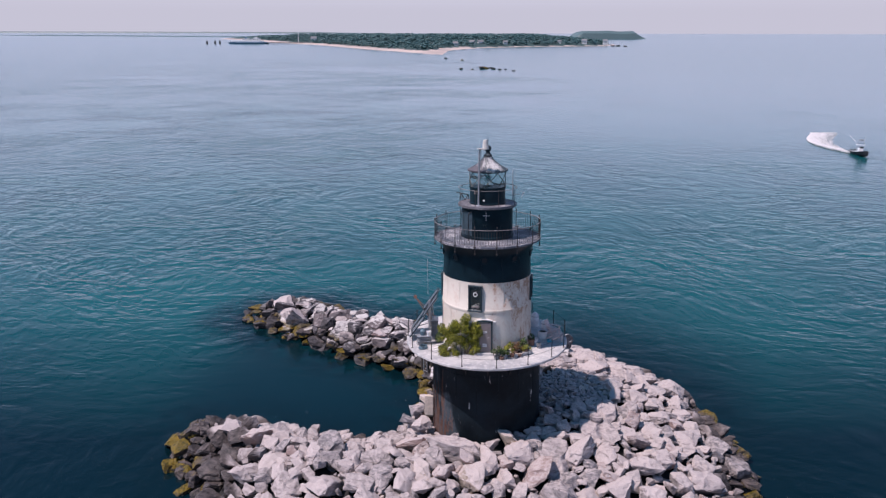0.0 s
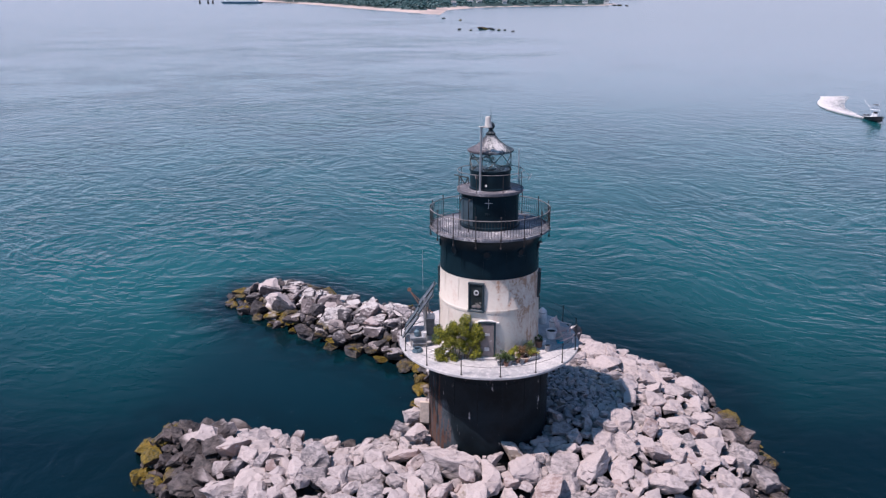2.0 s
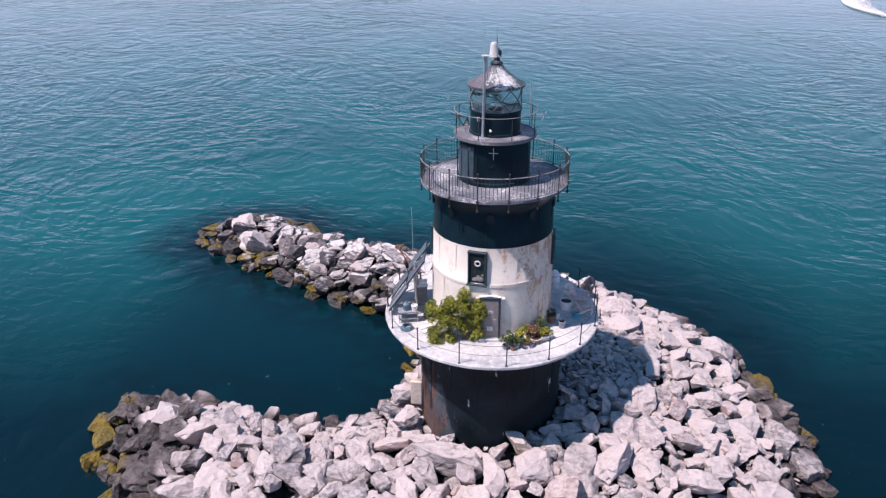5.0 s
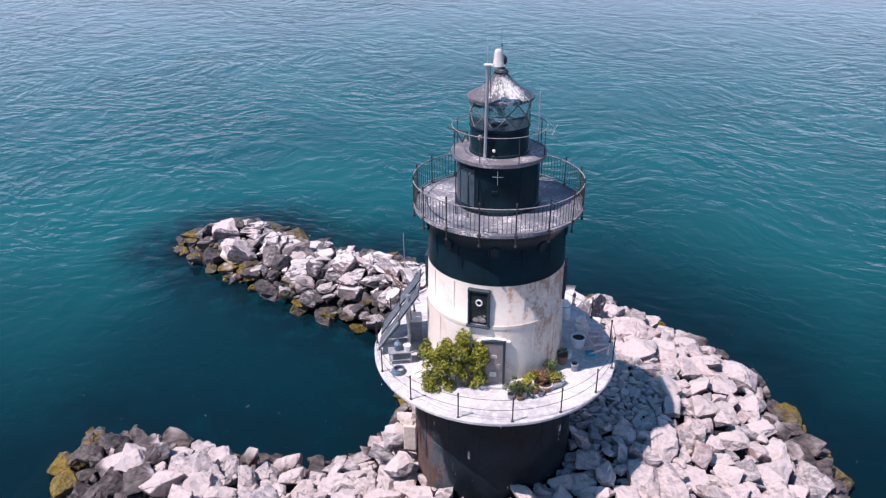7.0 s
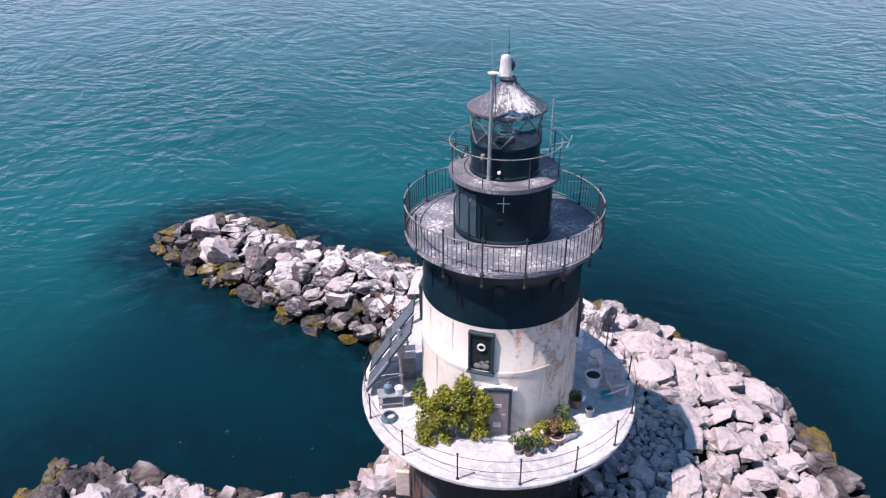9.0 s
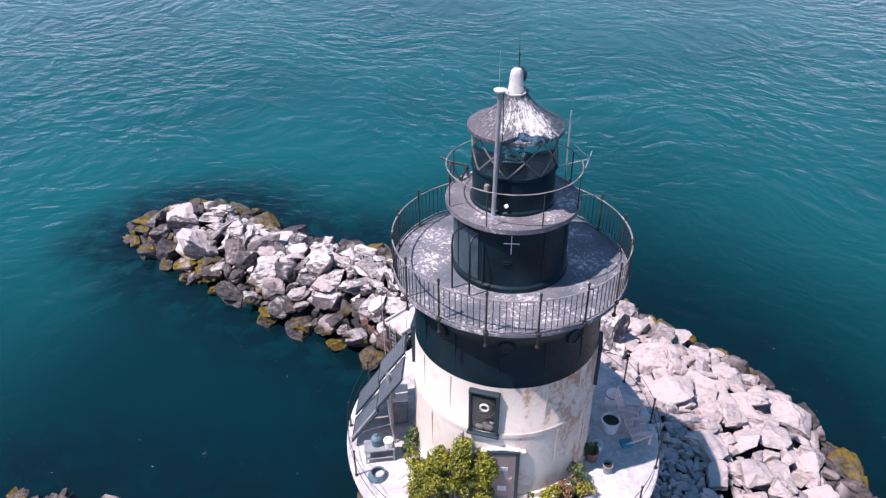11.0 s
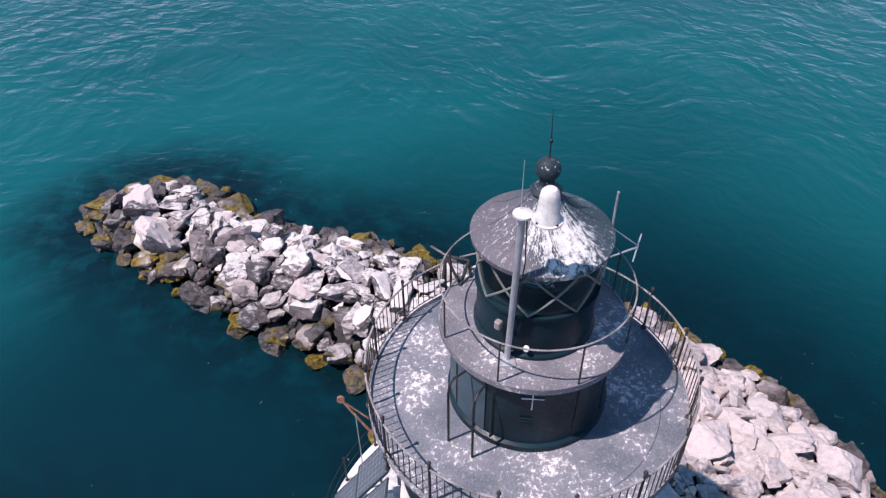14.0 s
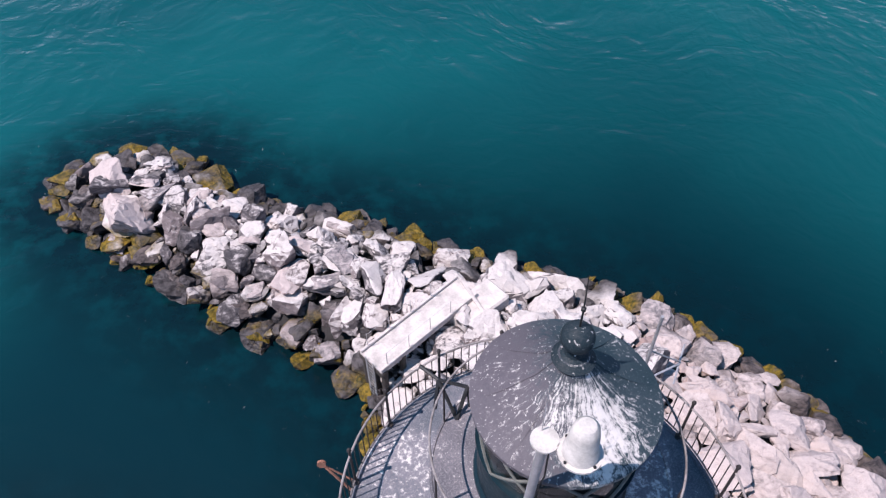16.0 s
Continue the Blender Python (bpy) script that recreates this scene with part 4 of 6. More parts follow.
def leaves(rng, blobs, count, size):
    """Small folded leaves scattered through and over a set of soft lumps."""
    verts, faces = [], []
    weights = np.array([b[3] ** 2 for b in blobs])
    weights = weights / weights.sum()
    for k in rng.choice(len(blobs), count, p=weights):
        x, y, z, r = blobs[k]
        d = rng.normal(size=3)
        d /= np.linalg.norm(d)
        p = np.array((x, y, z)) + d * r * (0.55 + 0.5 * rng.random()) * np.array((1, 1, 0.95))
        a = d * 0.6 + rng.normal(size=3) * 0.6 + np.array((0, 0, 0.5))
        a /= np.linalg.norm(a)
        u = np.cross(a, rng.normal(size=3))
        u /= np.linalg.norm(u)
        v = np.cross(a, u)
        s = size * (0.6 + 0.8 * rng.random())
        i = len(verts)
        verts += [p - u * s, p - v * s * 0.45 + a * s * 0.12, p + u * s, p + v * s * 0.45 + a * s * 0.12]
        faces += [(i, i + 1, i + 2), (i, i + 2, i + 3)]
    me = bpy.data.meshes.new("leaves")
    me.from_pydata([tuple(map(float, p)) for p in verts], [], faces)
    return me


def foliage_part(name, rng, blobs, count, size, material, parent, label=""):
    me = leaves(rng, blobs, count, size)
    me.materials.append(material)
    return part(name, me, None, parent, label)


def build_bush():
    rng = np.random.default_rng(5)
    bush = thing("bush", on_deck(-1.55, -3.0), "yellow-green leafy bush against the white tower wall", "bush")
    stems = B()
    for i in range(9):
        a = rng.uniform(-1.1, 1.1)
        b = rng.uniform(0.4, 1.6)
        tube(stems, [(a * 0.4, 0.1, 0), (a * 0.7, 0.05, b * 0.5), (a, 0.1 * rng.normal(), b)], [0.03, 0.02, 0.01], 5)
    part("stem", stems, M_STEM, bush)
    blobs = []
    for i in range(80):
        x = rng.uniform(-1.25, 1.0)
        top = (2.25 + 0.45 * math.cos((x - 0.05) * 4.5)) if x > -0.6 else 1.6
        z = 0.12 + (top - 0.12) * rng.random() ** 0.8
        y = rng.uniform(-0.42, 0.10) * (1.2 - z / 2.9) + 0.08 + 0.08 * z + 0.10 * abs(x)
        blobs.append((x, y, z, rng.uniform(0.13, 0.33)))
    foliage_part("crown", rng, blobs, 16500, 0.044, M_LEAF, bush, "sunlit yellow-green leaves")
    # shade inside the bush is given by a darker leaf colour
    foliage_part("inner_leaves", rng, [(x, y + 0.12, z, r * 0.95) for x, y, z, r in blobs], 3500, 0.06, M_LEAFDARK, bush, "shaded dark green inner leaves")
    back = thing("bush", on_deck(-2.95, -0.95), "small dark green shrub by the tower wall", "bush")
    part("stem", tube(B(), [(0, 0, 0), (0.03, 0, 0.5)], [0.03, 0.012], 5), M_STEM, back)
    foliage_part("crown", rng, [(0, 0, 0.35, 0.26), (0.1, 0.15, 0.6, 0.24), (-0.1, -0.1, 0.2, 0.2)], 700, 0.055, M_LEAFDARK, back)


def pot_mesh(r, h, flare=1.2):
    return lathe(B(), [(0, 0), (r / flare, 0), (r, h), (r * 1.08, h), (r * 1.08, h + 0.04), (r * 0.92, h + 0.04), (r * 0.9, h - 0.05), (0, h - 0.05)], 20)


def build_potted(x, y, r, h, material, leaf, count, spread, seed, label):
    rng = np.random.default_rng(seed)
    pot = thing("potted_plant", on_deck(x, y), label, "plant", "potted plants by the door")
    part("pot", pot_mesh(r, h), material, pot, "", True)
    blobs = [(rng.normal() * spread * 0.45, rng.normal() * spread * 0.45, h + abs(rng.normal()) * spread * 0.55 + 0.05, spread * rng.uniform(0.35, 0.6)) for _ in range(7)]
    part("stem", tube(B(), [(0, 0, h - 0.06), (0.02, 0.01, h + spread * 0.6)], [0.02, 0.008], 5), M_STEM, pot)
    foliage_part("leaves", rng, blobs, count, 0.05, leaf, pot)


def build_tub(x, y, r, h, material, label, soil=True):
    ob = thing("tub", on_deck(x, y), label, "tub", "tubs on the deck")
    part("body", pot_mesh(r, h, 1.25), material, ob, "", True)
    if soil:
        part("soil", lathe(B(), [(0, h - 0.03), (r * 0.9, h - 0.04)], 20), M_SOIL, ob)


def build_drum(x, y, r, h, label):
    ob = thing("drum", on_deck(x, y), label, "container", "white containers on the deck")
    part("body", lathe(B(), [(0, 0), (r * 0.96, 0), (r, 0.03), (r, h * 0.48), (r * 1.04, h * 0.5), (r, h * 0.52), (r, h * 0.95), (r * 0.9, h), (0, h)], 24), M_TUB, ob, "", True)
    part("lid", lathe(B(), [(r * 0.75, h), (r * 0.72, h + 0.05), (r * 0.3, h + 0.16), (0, h + 0.17)], 20), M_TUB, ob, "", True)
    part("band", tube(B(), circle(r * 1.03, h * 0.88, 24), 0.02, 5, True), M_GREYTUB, ob)


def build_chair(x, y, turn, label):
    """A slatted wooden deck chair with a leaning back and flat arms."""
    ob = thing("deck_chair", on_deck(x, y, turn), label, "chair", "wooden chairs on the deck")
    slat = mesh_of("seat_slat", box(B(), (0.52, 0.075, 0.022), I4, 0.004), M_CHAIR)
    for i in range(6):
        part("seat_slat", slat, None, ob, m=pose(0, -0.22 + i * 0.09, 0.36 - i * 0.022, -12, 0, 0))
    back = mesh_of("back_slat", box(B(), (0.08, 0.022, 0.78), I4, 0.004), M_CHAIR)
    for i in range(6):
        part("back_slat", back, None, ob, m=pose(-0.23 + i * 0.092, 0.42, 0.60, -24, 0, 0))
    arm = mesh_of("arm", box(B(), (0.12, 0.72, 0.024), I4, 0.006), M_CHAIR)
    leg = mesh_of("leg", box(B(), (0.05, 0.09, 0.56), I4, 0.006), M_CHAIR)
    rear = mesh_of("rear_leg", box(B(), (0.035, 0.95, 0.09), I4, 0.006), M_CHAIR)
    for sx in (-0.32, 0.32):
        part("arm", arm, None, ob, m=pose(sx, 0.02, 0.57))
        part("leg", leg, None, ob, m=pose(sx * 0.92, -0.26, 0.28))
        part("rear_leg", rear, None, ob, m=pose(sx * 0.85, 0.16, 0.22, -21, 0, 0))
    part("crosspiece", box(B(), (0.6, 0.03, 0.07), Matrix.Translation((0, 0.40, 0.52)), 0.005), M_CHAIR, ob)


def build_solar():
    ob = thing("solar_array", TOWER, "tilted array of four grey solar panels on a steel stand", "solar panel")
    p0 = Vector((-4.86, -0.85, DECK_Z + 0.22))
    u = Vector((0.06, 1.0, 0.0)).normalized()
    v = Vector((1.70, 0.12, 2.42)).normalized()
    n = u.cross(v).normalized()
    base = Matrix((u, v, n)).transposed().to_4x4()
    cells = mesh_of("panel", box(B(), (1.0, 1.46, 0.03), I4), M_PANEL)
    rim = B()
    for sx in (-1, 1):
        box(rim, (0.04, 1.54, 0.055), Matrix.Translation((sx * 0.52, 0, 0)), 0.005)
        box(rim, (1.0, 0.04, 0.055), Matrix.Translation((0, sx * 0.75, 0)), 0.005)
    rim = mesh_of("panel_frame", rim, M_GREYPAINT)
    for i in range(2):
        for j in range(2):
            m = Matrix.Translation(p0 + u * (0.53 + i * 1.12) + v * (0.77 + j * 1.6) - n * (0.10 * (i + j))) @ base @ Matrix.Rotation(radians((-1.5, 2.0, 1.0, -2.0)[i * 2 + j]), 4, "Z")
            panel = part("panel", cells, None, ob, m=m)
            part("panel_frame", rim, None, panel)
    for i in (0.12, 2.1):
        part("stand_rail", tube(B(), [p0 + u * i - n * 0.05 + v * 0.05, p0 + u * i + v * 3.1 - n * 0.05], 0.035, 6), M_GALV, ob)
    for i in (0.12, 1.1, 2.1):
        top = p0 + u * i + v * 2.1 - n * 0.0
        foot = Vector((top.x + 0.15, top.y, DECK_Z))
        part("stand_leg", tube(B(), [top, foot], 0.04, 7), M_GALV, ob)
        part("stand_brace", tube(B(), [p0 + u * i + v * 0.4, Vector((top.x + 0.15, top.y, DECK_Z + 0.9))], 0.025, 6), M_GALV, ob)
    part("stand_mast", tube(B(), [(-3.62, -0.1, DECK_Z), (-3.62, -0.1, DECK_Z + 2.5)], 0.075, 8), M_GALV, ob)


def build_deck_things():
    build_bush()
    build_solar()
    build_potted(0.62, -3.35, 0.17, 0.28, M_GREYTUB, M_LEAFDARK, 500, 0.34, 11, "leafy green plant in a grey pot")
    build_potted(0.95, -3.52, 0.16, 0.24, M_GREYTUB, M_LEAFDARK, 420, 0.30, 12, "low bright green plant in a grey pot")
    build_potted(1.15, -3.15, 0.17, 0.30, M_GREYTUB, M_LEAF, 450, 0.32, 13, "yellow-green plant in a grey pot")
    build_potted(1.62, -2.92, 0.20, 0.26, M_TERRA, M_LEAFRED, 420, 0.30, 14, "withered reddish plant in a clay pot")
    build_potted(2.12, -2.42, 0.19, 0.32, M_TERRA, M_LEAFDARK, 500, 0.34, 15, "dark green plant in a clay pot by the wall")
    build_potted(2.30, -2.75, 0.14, 0.22, M_TERRA, M_LEAF, 260, 0.26, 16, "small yellow-green plant in a clay pot")
    build_potted(2.75, -1.35, 0.20, 0.34, M_TERRA, M_LEAFDARK, 200, 0.22, 17, "dark plant in a brown pot by the wall")
    for i, (x, y, r, h) in enumerate(((1.42, -3.30, 0.13, 0.16), (1.66, -3.38, 0.12, 0.14), (1.86, -3.22, 0.13, 0.16), (2.06, -3.10, 0.11, 0.15), (0.80, -3.72, 0.12, 0.14), (0.48, -3.62, 0.14, 0.15))):
        build_tub(x, y, r, h, M_TERRA if i % 2 == 0 else M_GREYTUB, "small empty flower pot on the deck")
    log = thing("driftwood", on_deck(2.35, -3.0, 30), "short pale piece of driftwood on the deck", "driftwood")
    part("log", tube(B(), [(-0.35, 0, 0.09), (-0.1, 0.04, 0.12), (0.15, 0, 0.1), (0.36, 0.06, 0.08)], [0.07, 0.1, 0.09, 0.05], 8), M_GREYTUB, log)
    dish = thing("bowl", on_deck(1.85, -2.98), "shallow pale bowl with soil", "bowl")
    part("body", pot_mesh(0.28, 0.16, 1.4), M_BOARD, dish, "", True)
    part("soil", lathe(B(), [(0, 0.14), (0.25, 0.135)], 18), M_SOIL, dish)
    build_tub(3.58, -0.12, 0.30, 0.44, M_TUB, "large pale tub filled with dark soil")
    build_tub(3.02, -0.95, 0.17, 0.24, M_TUB, "small white bucket standing on the deck", False)
    build_tub(3.16, -1.85, 0.15, 0.30, M_GREYTUB, "grey bucket standing on the deck")
    build_drum(3.82, 0.85, 0.24, 0.72, "white plastic drum with a domed lid")
    build_drum(3.30, 2.10, 0.26, 0.80, "white plastic drum with a domed lid")
    build_drum(2.85, 2.85, 0.24, 0.70, "white plastic drum with a domed lid")
    mat = thing("plastic_box", on_deck(3.98, -0.78, 8), "flat bright blue plastic box lying on the deck", "box")
    part("body", box(B(), (0.36, 0.30, 0.10), Matrix.Translation((0, 0, 0.05)), 0.015), M_BLUE, mat)
    part("lid", box(B(), (0.39, 0.33, 0.025), Matrix.Translation((0, 0, 0.112)), 0.008), M_BLUE, mat)
    build_chair(4.35, 0.42, 62, "weathered pinkish wooden deck chair on the deck")
    build_chair(4.42, -0.52, 98, "weathered pinkish wooden deck chair facing the tub")
    # gear beside the solar stand
    bench = thing("work_bench", on_deck(-3.92, -1.25, 8), "small metal bench with boxes under it", "bench")
    part("bench_top", box(B(), (0.95, 0.5, 0.05), Matrix.Translation((0, 0, 0.55)), 0.01), M_GREYTUB, bench)
    leg = mesh_of("leg", tube(B(), [(0, 0, 0), (0, 0, 0.53)], 0.022, 6), M_GALV)
    for x in (-0.43, 0.43):
        for y in (-0.2, 0.2):
            part("leg", leg, None, bench, m=Matrix.Translation((x, y, 0)))
    part("lower_shelf", box(B(), (0.9, 0.45, 0.03), Matrix.Translation((0, 0, 0.2))), M_GALV, bench)
    jug = thing("water_jug", on_deck(-4.0, -1.22, 0, 0.575), "blue plastic water jug on the bench", "jug")
    part("body", lathe(B(), [(0, 0), (0.15, 0), (0.16, 0.05), (0.16, 0.28), (0.09, 0.36), (0.05, 0.38), (0.05, 0.44), (0, 0.44)], 18), M_PALEBLUE, jug, "", True)
    jar = thing("bucket", on_deck(-3.62, -1.3, 0, 0.575), "white bucket standing on the bench", "bucket")
    part("body", pot_mesh(0.14, 0.24), M_TUB, jar, "", True)
    hose = thing("hose_reel", on_deck(-3.95, -2.0, 25), "pale blue coiled hose lying on the deck", "hose")
    coil = B()
    for i in range(4):
        tube(coil, [(a + 0.01 * i, b, c + 0.04 + i * 0.045) for a, b, c in circle(0.27 - 0.02 * i, 0, 24)], 0.028, 6, True)
    part("coil", coil, M_PALEBLUE, hose)
    cab = thing("battery_cabinet", on_deck(-3.42, 0.55, 5), "grey battery cabinet behind the solar stand", "cabinet")
    part("body", box(B(), (0.6, 0.75, 1.0), Matrix.Translation((0, 0, 0.5)), 0.02), M_GREYTUB, cab)
    part("door", box(B(), (0.52, 0.02, 0.9), Matrix.Translation((0, -0.385, 0.5)), 0.008), M_GREYTUB, cab)
    part("top", box(B(), (0.66, 0.8, 0.04), Matrix.Translation((0, 0, 1.02)), 0.01), M_TUB, cab)
    board = thing("plank", on_deck(-3.02, -2.25, 40), "short white plank lying on the deck", "plank")
    part("board", box(B(), (0.5, 0.13, 0.05), Matrix.Translation((0, 0, 0.025)), 0.006), M_TUB, board)
    board = thing("plank", on_deck(-3.2, -1.98, 40), "short white plank lying on the deck", "plank")
    part("board", box(B(), (0.42, 0.11, 0.05), Matrix.Translation((0, 0, 0.025)), 0.006), M_TUB, board)


build_deck_things()


# ---- landing stage behind the tower ----
def build_landing():
    ob = thing("landing_stage", Matrix.Translation((-0.12, 53.62, 0)) @ Matrix.Rotation(radians(44), 4, "Z"), "bleached concrete landing stage on dark timber piles", "jetty")
    part("platform", box(B(), (5.6, 1.38, 0.26), Matrix.Translation((0, 0, 3.12)), 0.03), M_CONC, ob, "pale concrete walkway")
    part("kerb", box(B(), (5.6, 0.12, 0.14), Matrix.Translation((0, 0.62, 3.32)), 0.02), M_CONC, ob)
    part("kerb", box(B(), (5.6, 0.10, 0.10), Matrix.Translation((0, -0.63, 3.30)), 0.02), M_CONC, ob)
    part("end_beam", box(B(), (0.2, 1.5, 0.34), Matrix.Translation((-2.72, 0, 2.95)), 0.02), M_TIMBER, ob)
    pile = mesh_of("timber_post", tube(B(), [(0, 0, -1), (0, 0, 3.1)], 0.15, 10), M_TIMBER)
    for x in (-2.6, -1.6):
        for y in (-0.6, 0.0, 0.6):
            part("timber_post", pile, None, ob, m=Matrix.Translation((x, y, 0)))
    ladder = part("ladder", tube(B(), [(-2.86, -0.25, 0.2), (-2.86, -0.25, 3.5)], 0.03, 6), M_GALV, ob, "galvanised ladder down to the water")
    part("stile", tube(B(), [(-2.86, 0.2, 0.2), (-2.86, 0.2, 3.5)], 0.03, 6), M_GALV, ladder)
    rung = mesh_of("rung", tube(B(), [(-2.86, -0.25, 0), (-2.86, 0.2, 0)], 0.016, 5), M_GALV)
    for i in range(11):
        part("rung", rung, None, ladder, m=Matrix.Translation((0, 0, 0.4 + i * 0.27)))
    post = mesh_of("post", tube(B(), [(0, 0, 0), (0, 0, 0.95)], 0.018, 6), M_GALV)
    for y in (-0.60, 0.62):
        for x in (-2.4, -1.2, 0.0, 1.2):
            part("post", post, None, ob, m=Matrix.Translation((x, y, 3.24)))
        part("cable", tube(B(), [(-2.4, y, 4.15), (1.2, y, 4.15)], 0.008, 4), M_GALV, ob)
    slab = thing("concrete_slab", Matrix.Translation((2.35, 54.75, 2.75)) @ Matrix.Rotation(radians(40), 4, "Z") @ Matrix.Rotation(radians(-5), 4, "X"), "broad bleached concrete slab among the boulders", "slab")
    part("block", box(B(), (2.6, 1.5, 0.8), I4, 0.09), M_CONC, slab)
    tim = thing("timber_baulk", Matrix.Translation((2.15, 54.9, 3.28)) @ Matrix.Rotation(radians(-62), 4, "Z") @ Matrix.Rotation(radians(4), 4, "Y"), "bleached timber baulk lying on the concrete slab", "timber")
    part("beam", box(B(), (1.9, 0.14, 0.14), I4, 0.015), M_CONC, tim)
    bd = thing("fender_board", Matrix.Translation((-1.22, 39.25, 4.85)) @ Matrix.Rotation(radians(-6), 4, "Z"), "short buff board standing on boulders against the caisson", "board")
    part("board", box(B(), (0.56, 0.16, 1.5), I4, 0.03), M_BOARD, bd)
    part("batten", box(B(), (0.60, 0.22, 0.10), Matrix.Translation((0, 0, -0.68)), 0.01), M_TIMBER, bd)


build_landing()


# ---- far shore ----
HOMES = ((-14, 1120, 0.8), (12, 1205, 0.9), (26, 1215, 0.9), (68, 1225, 0.8), (166, 1290, 0.8), (212, 1300, 1.0), (252, 1315, 0.9), (-300, 1440, 1.2))


def build_far_shore():
    rng = np.random.default_rng(8)
    shore = [(-700, 2050), (-560, 1850), (-394, 1515), (-269, 1311), (-138, 1030), (-72, 909), (-26, 813), (-17, 1013), (33, 1141), (121, 1223), (244, 1276), (290, 1400), (300, 2000), (-300, 2600), (-700, 2300)]
    xs, ys = np.meshgrid(np.arange(-720, 330, 9.0), np.arange(800, 2620, 14.0))
    d = inside_and_distance(xs.ravel(), ys.ravel(), shore)
    z = np.where(d > 0, np.minimum(2.0, d * 0.10) + np.clip((d - 20) * 0.09, 0, 8), -0.6 + d * 0.02)
    w, h = xs.shape[1], xs.shape[0]
    keep = (d > -40).reshape(h, w)
    faces = [(j * w + i, j * w + i + 1, (j + 1) * w + i + 1, (j + 1) * w + i) for j in range(h - 1) for i in range(w - 1) if keep[j, i] and keep[j + 1, i + 1] and keep[j, i + 1] and keep[j + 1, i]]
    me = bpy.data.meshes.new("headland")
    me.from_pydata(np.stack([xs.ravel(), ys.ravel(), z], 1).tolist(), [], faces)
    me.materials.append(M_SAND)
    me.materials.append(M_SCRUB)
    for p in me.polygons:
        c = p.center
        p.material_index = 0 if c.z < (2.05 if c.x < 5 else 0.7) else 1
    land = new("ground", me)
    tagged(land, "low sandy headland with a pale beach across the water", "land", kind="structure")
    # woods: uneven crowns, denser than one could count, open in front of the houses
    spots = []
    while len(spots) < 4600:
        x, y = rng.uniform(-560, 300), rng.uniform(930, 1900)
        dd = inside_and_distance(np.array([x]), np.array([y]), shore)[0]
        if dd < 15 or (x < -250 and rng.random() < 0.35) or any(abs(x - hx) < 9 * hs and hy - 60 < y < hy + 5 for hx, hy, hs in HOMES):
            continue
        spots.append((x, y, 2.0 + min(8.0, max(0.0, (dd - 35) * 0.09)), 5.0 + 4.5 * rng.random()))
    verts, faces = [], []
    ico = B()
    bmesh.ops.create_icosphere(ico, subdivisions=1, radius=1.0)
    iv = np.array([v.co[:] for v in ico.verts])
    idx = [[v.index for v in f.verts] for f in ico.faces]
    ico.free()
    for x, y, z0, hh in spots:
        for k in range(3):
            r = hh * rng.uniform(0.14, 0.30)
            c = np.array((x + rng.normal() * hh * 0.35, y + rng.normal() * hh * 0.3, z0 + hh * (0.25 + 0.6 * rng.random()) - r * 0.2))
            i0 = len(verts)
            verts += (iv * r * (0.75 + 0.5 * rng.random((len(iv), 1))) * np.array((1.25, 1, 0.75)) + c).tolist()
            faces += [[i0 + a for a in f] for f in idx]
    me = bpy.data.meshes.new("woods")
    me.from_pydata(verts, [], faces)
    me.materials.append(M_WOODS)
    tagged(new("woods", me), "dense dark green woods covering the far headland", "trees", kind="stuff")
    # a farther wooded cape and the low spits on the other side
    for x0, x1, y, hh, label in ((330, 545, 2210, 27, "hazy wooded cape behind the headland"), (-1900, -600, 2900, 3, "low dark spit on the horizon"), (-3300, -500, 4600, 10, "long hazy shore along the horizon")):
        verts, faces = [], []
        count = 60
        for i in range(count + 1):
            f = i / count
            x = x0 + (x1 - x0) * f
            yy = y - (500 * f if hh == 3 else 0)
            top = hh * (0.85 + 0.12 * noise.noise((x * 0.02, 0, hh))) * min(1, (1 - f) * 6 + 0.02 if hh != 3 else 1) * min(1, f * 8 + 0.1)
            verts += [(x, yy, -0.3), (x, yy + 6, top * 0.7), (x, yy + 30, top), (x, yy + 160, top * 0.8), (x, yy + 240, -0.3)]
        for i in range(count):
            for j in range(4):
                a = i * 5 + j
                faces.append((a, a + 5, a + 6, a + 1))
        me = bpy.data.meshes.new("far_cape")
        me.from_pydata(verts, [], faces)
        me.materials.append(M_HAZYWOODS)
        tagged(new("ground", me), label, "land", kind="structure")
    # houses between the trees
    for x, y, s in HOMES:
        hs = thing("house", Matrix.Translation((x, y, 2.8)) @ Matrix.Rotation(radians(rng.uniform(-25, 25)), 4, "Z") @ Matrix.Scale(s, 4), "small white beach house with a grey roof among trees", "house", "houses on the far shore")
        part("wall", box(B(), (9, 7, 8), Matrix.Translation((0, 0, 2.0))), M_HOUSE, hs)
        rf = B()
        a = [rf.verts.new(p) for p in ((-5, -4, 5.9), (5, -4, 5.9), (5, 4, 5.9), (-5, 4, 5.9), (-5, 0, 9), (5, 0, 9))]
        for f in ((0, 1, 5, 4), (2, 3, 4, 5), (0, 4, 3), (1, 2, 5), (3, 2, 1, 0)):
            rf.faces.new([a[i] for i in f])
        part("roof", rf, M_SHINGLE, hs)
        win = mesh_of("window", box(B(), (1.2, 0.1, 1.6)), M_DARK)
        for wx in (-2.6, 0, 2.6):
            part("window", win, None, hs, m=Matrix.Translation((wx, -3.52, 3.6)))
    # ferry at its dock
    fy = thing("ferry", Matrix.Translation((-416, 1395, 0)) @ Matrix.Rotation(radians(2), 4, "Z"), "white and blue car ferry moored at a dock", "ferry")
    hull = B()
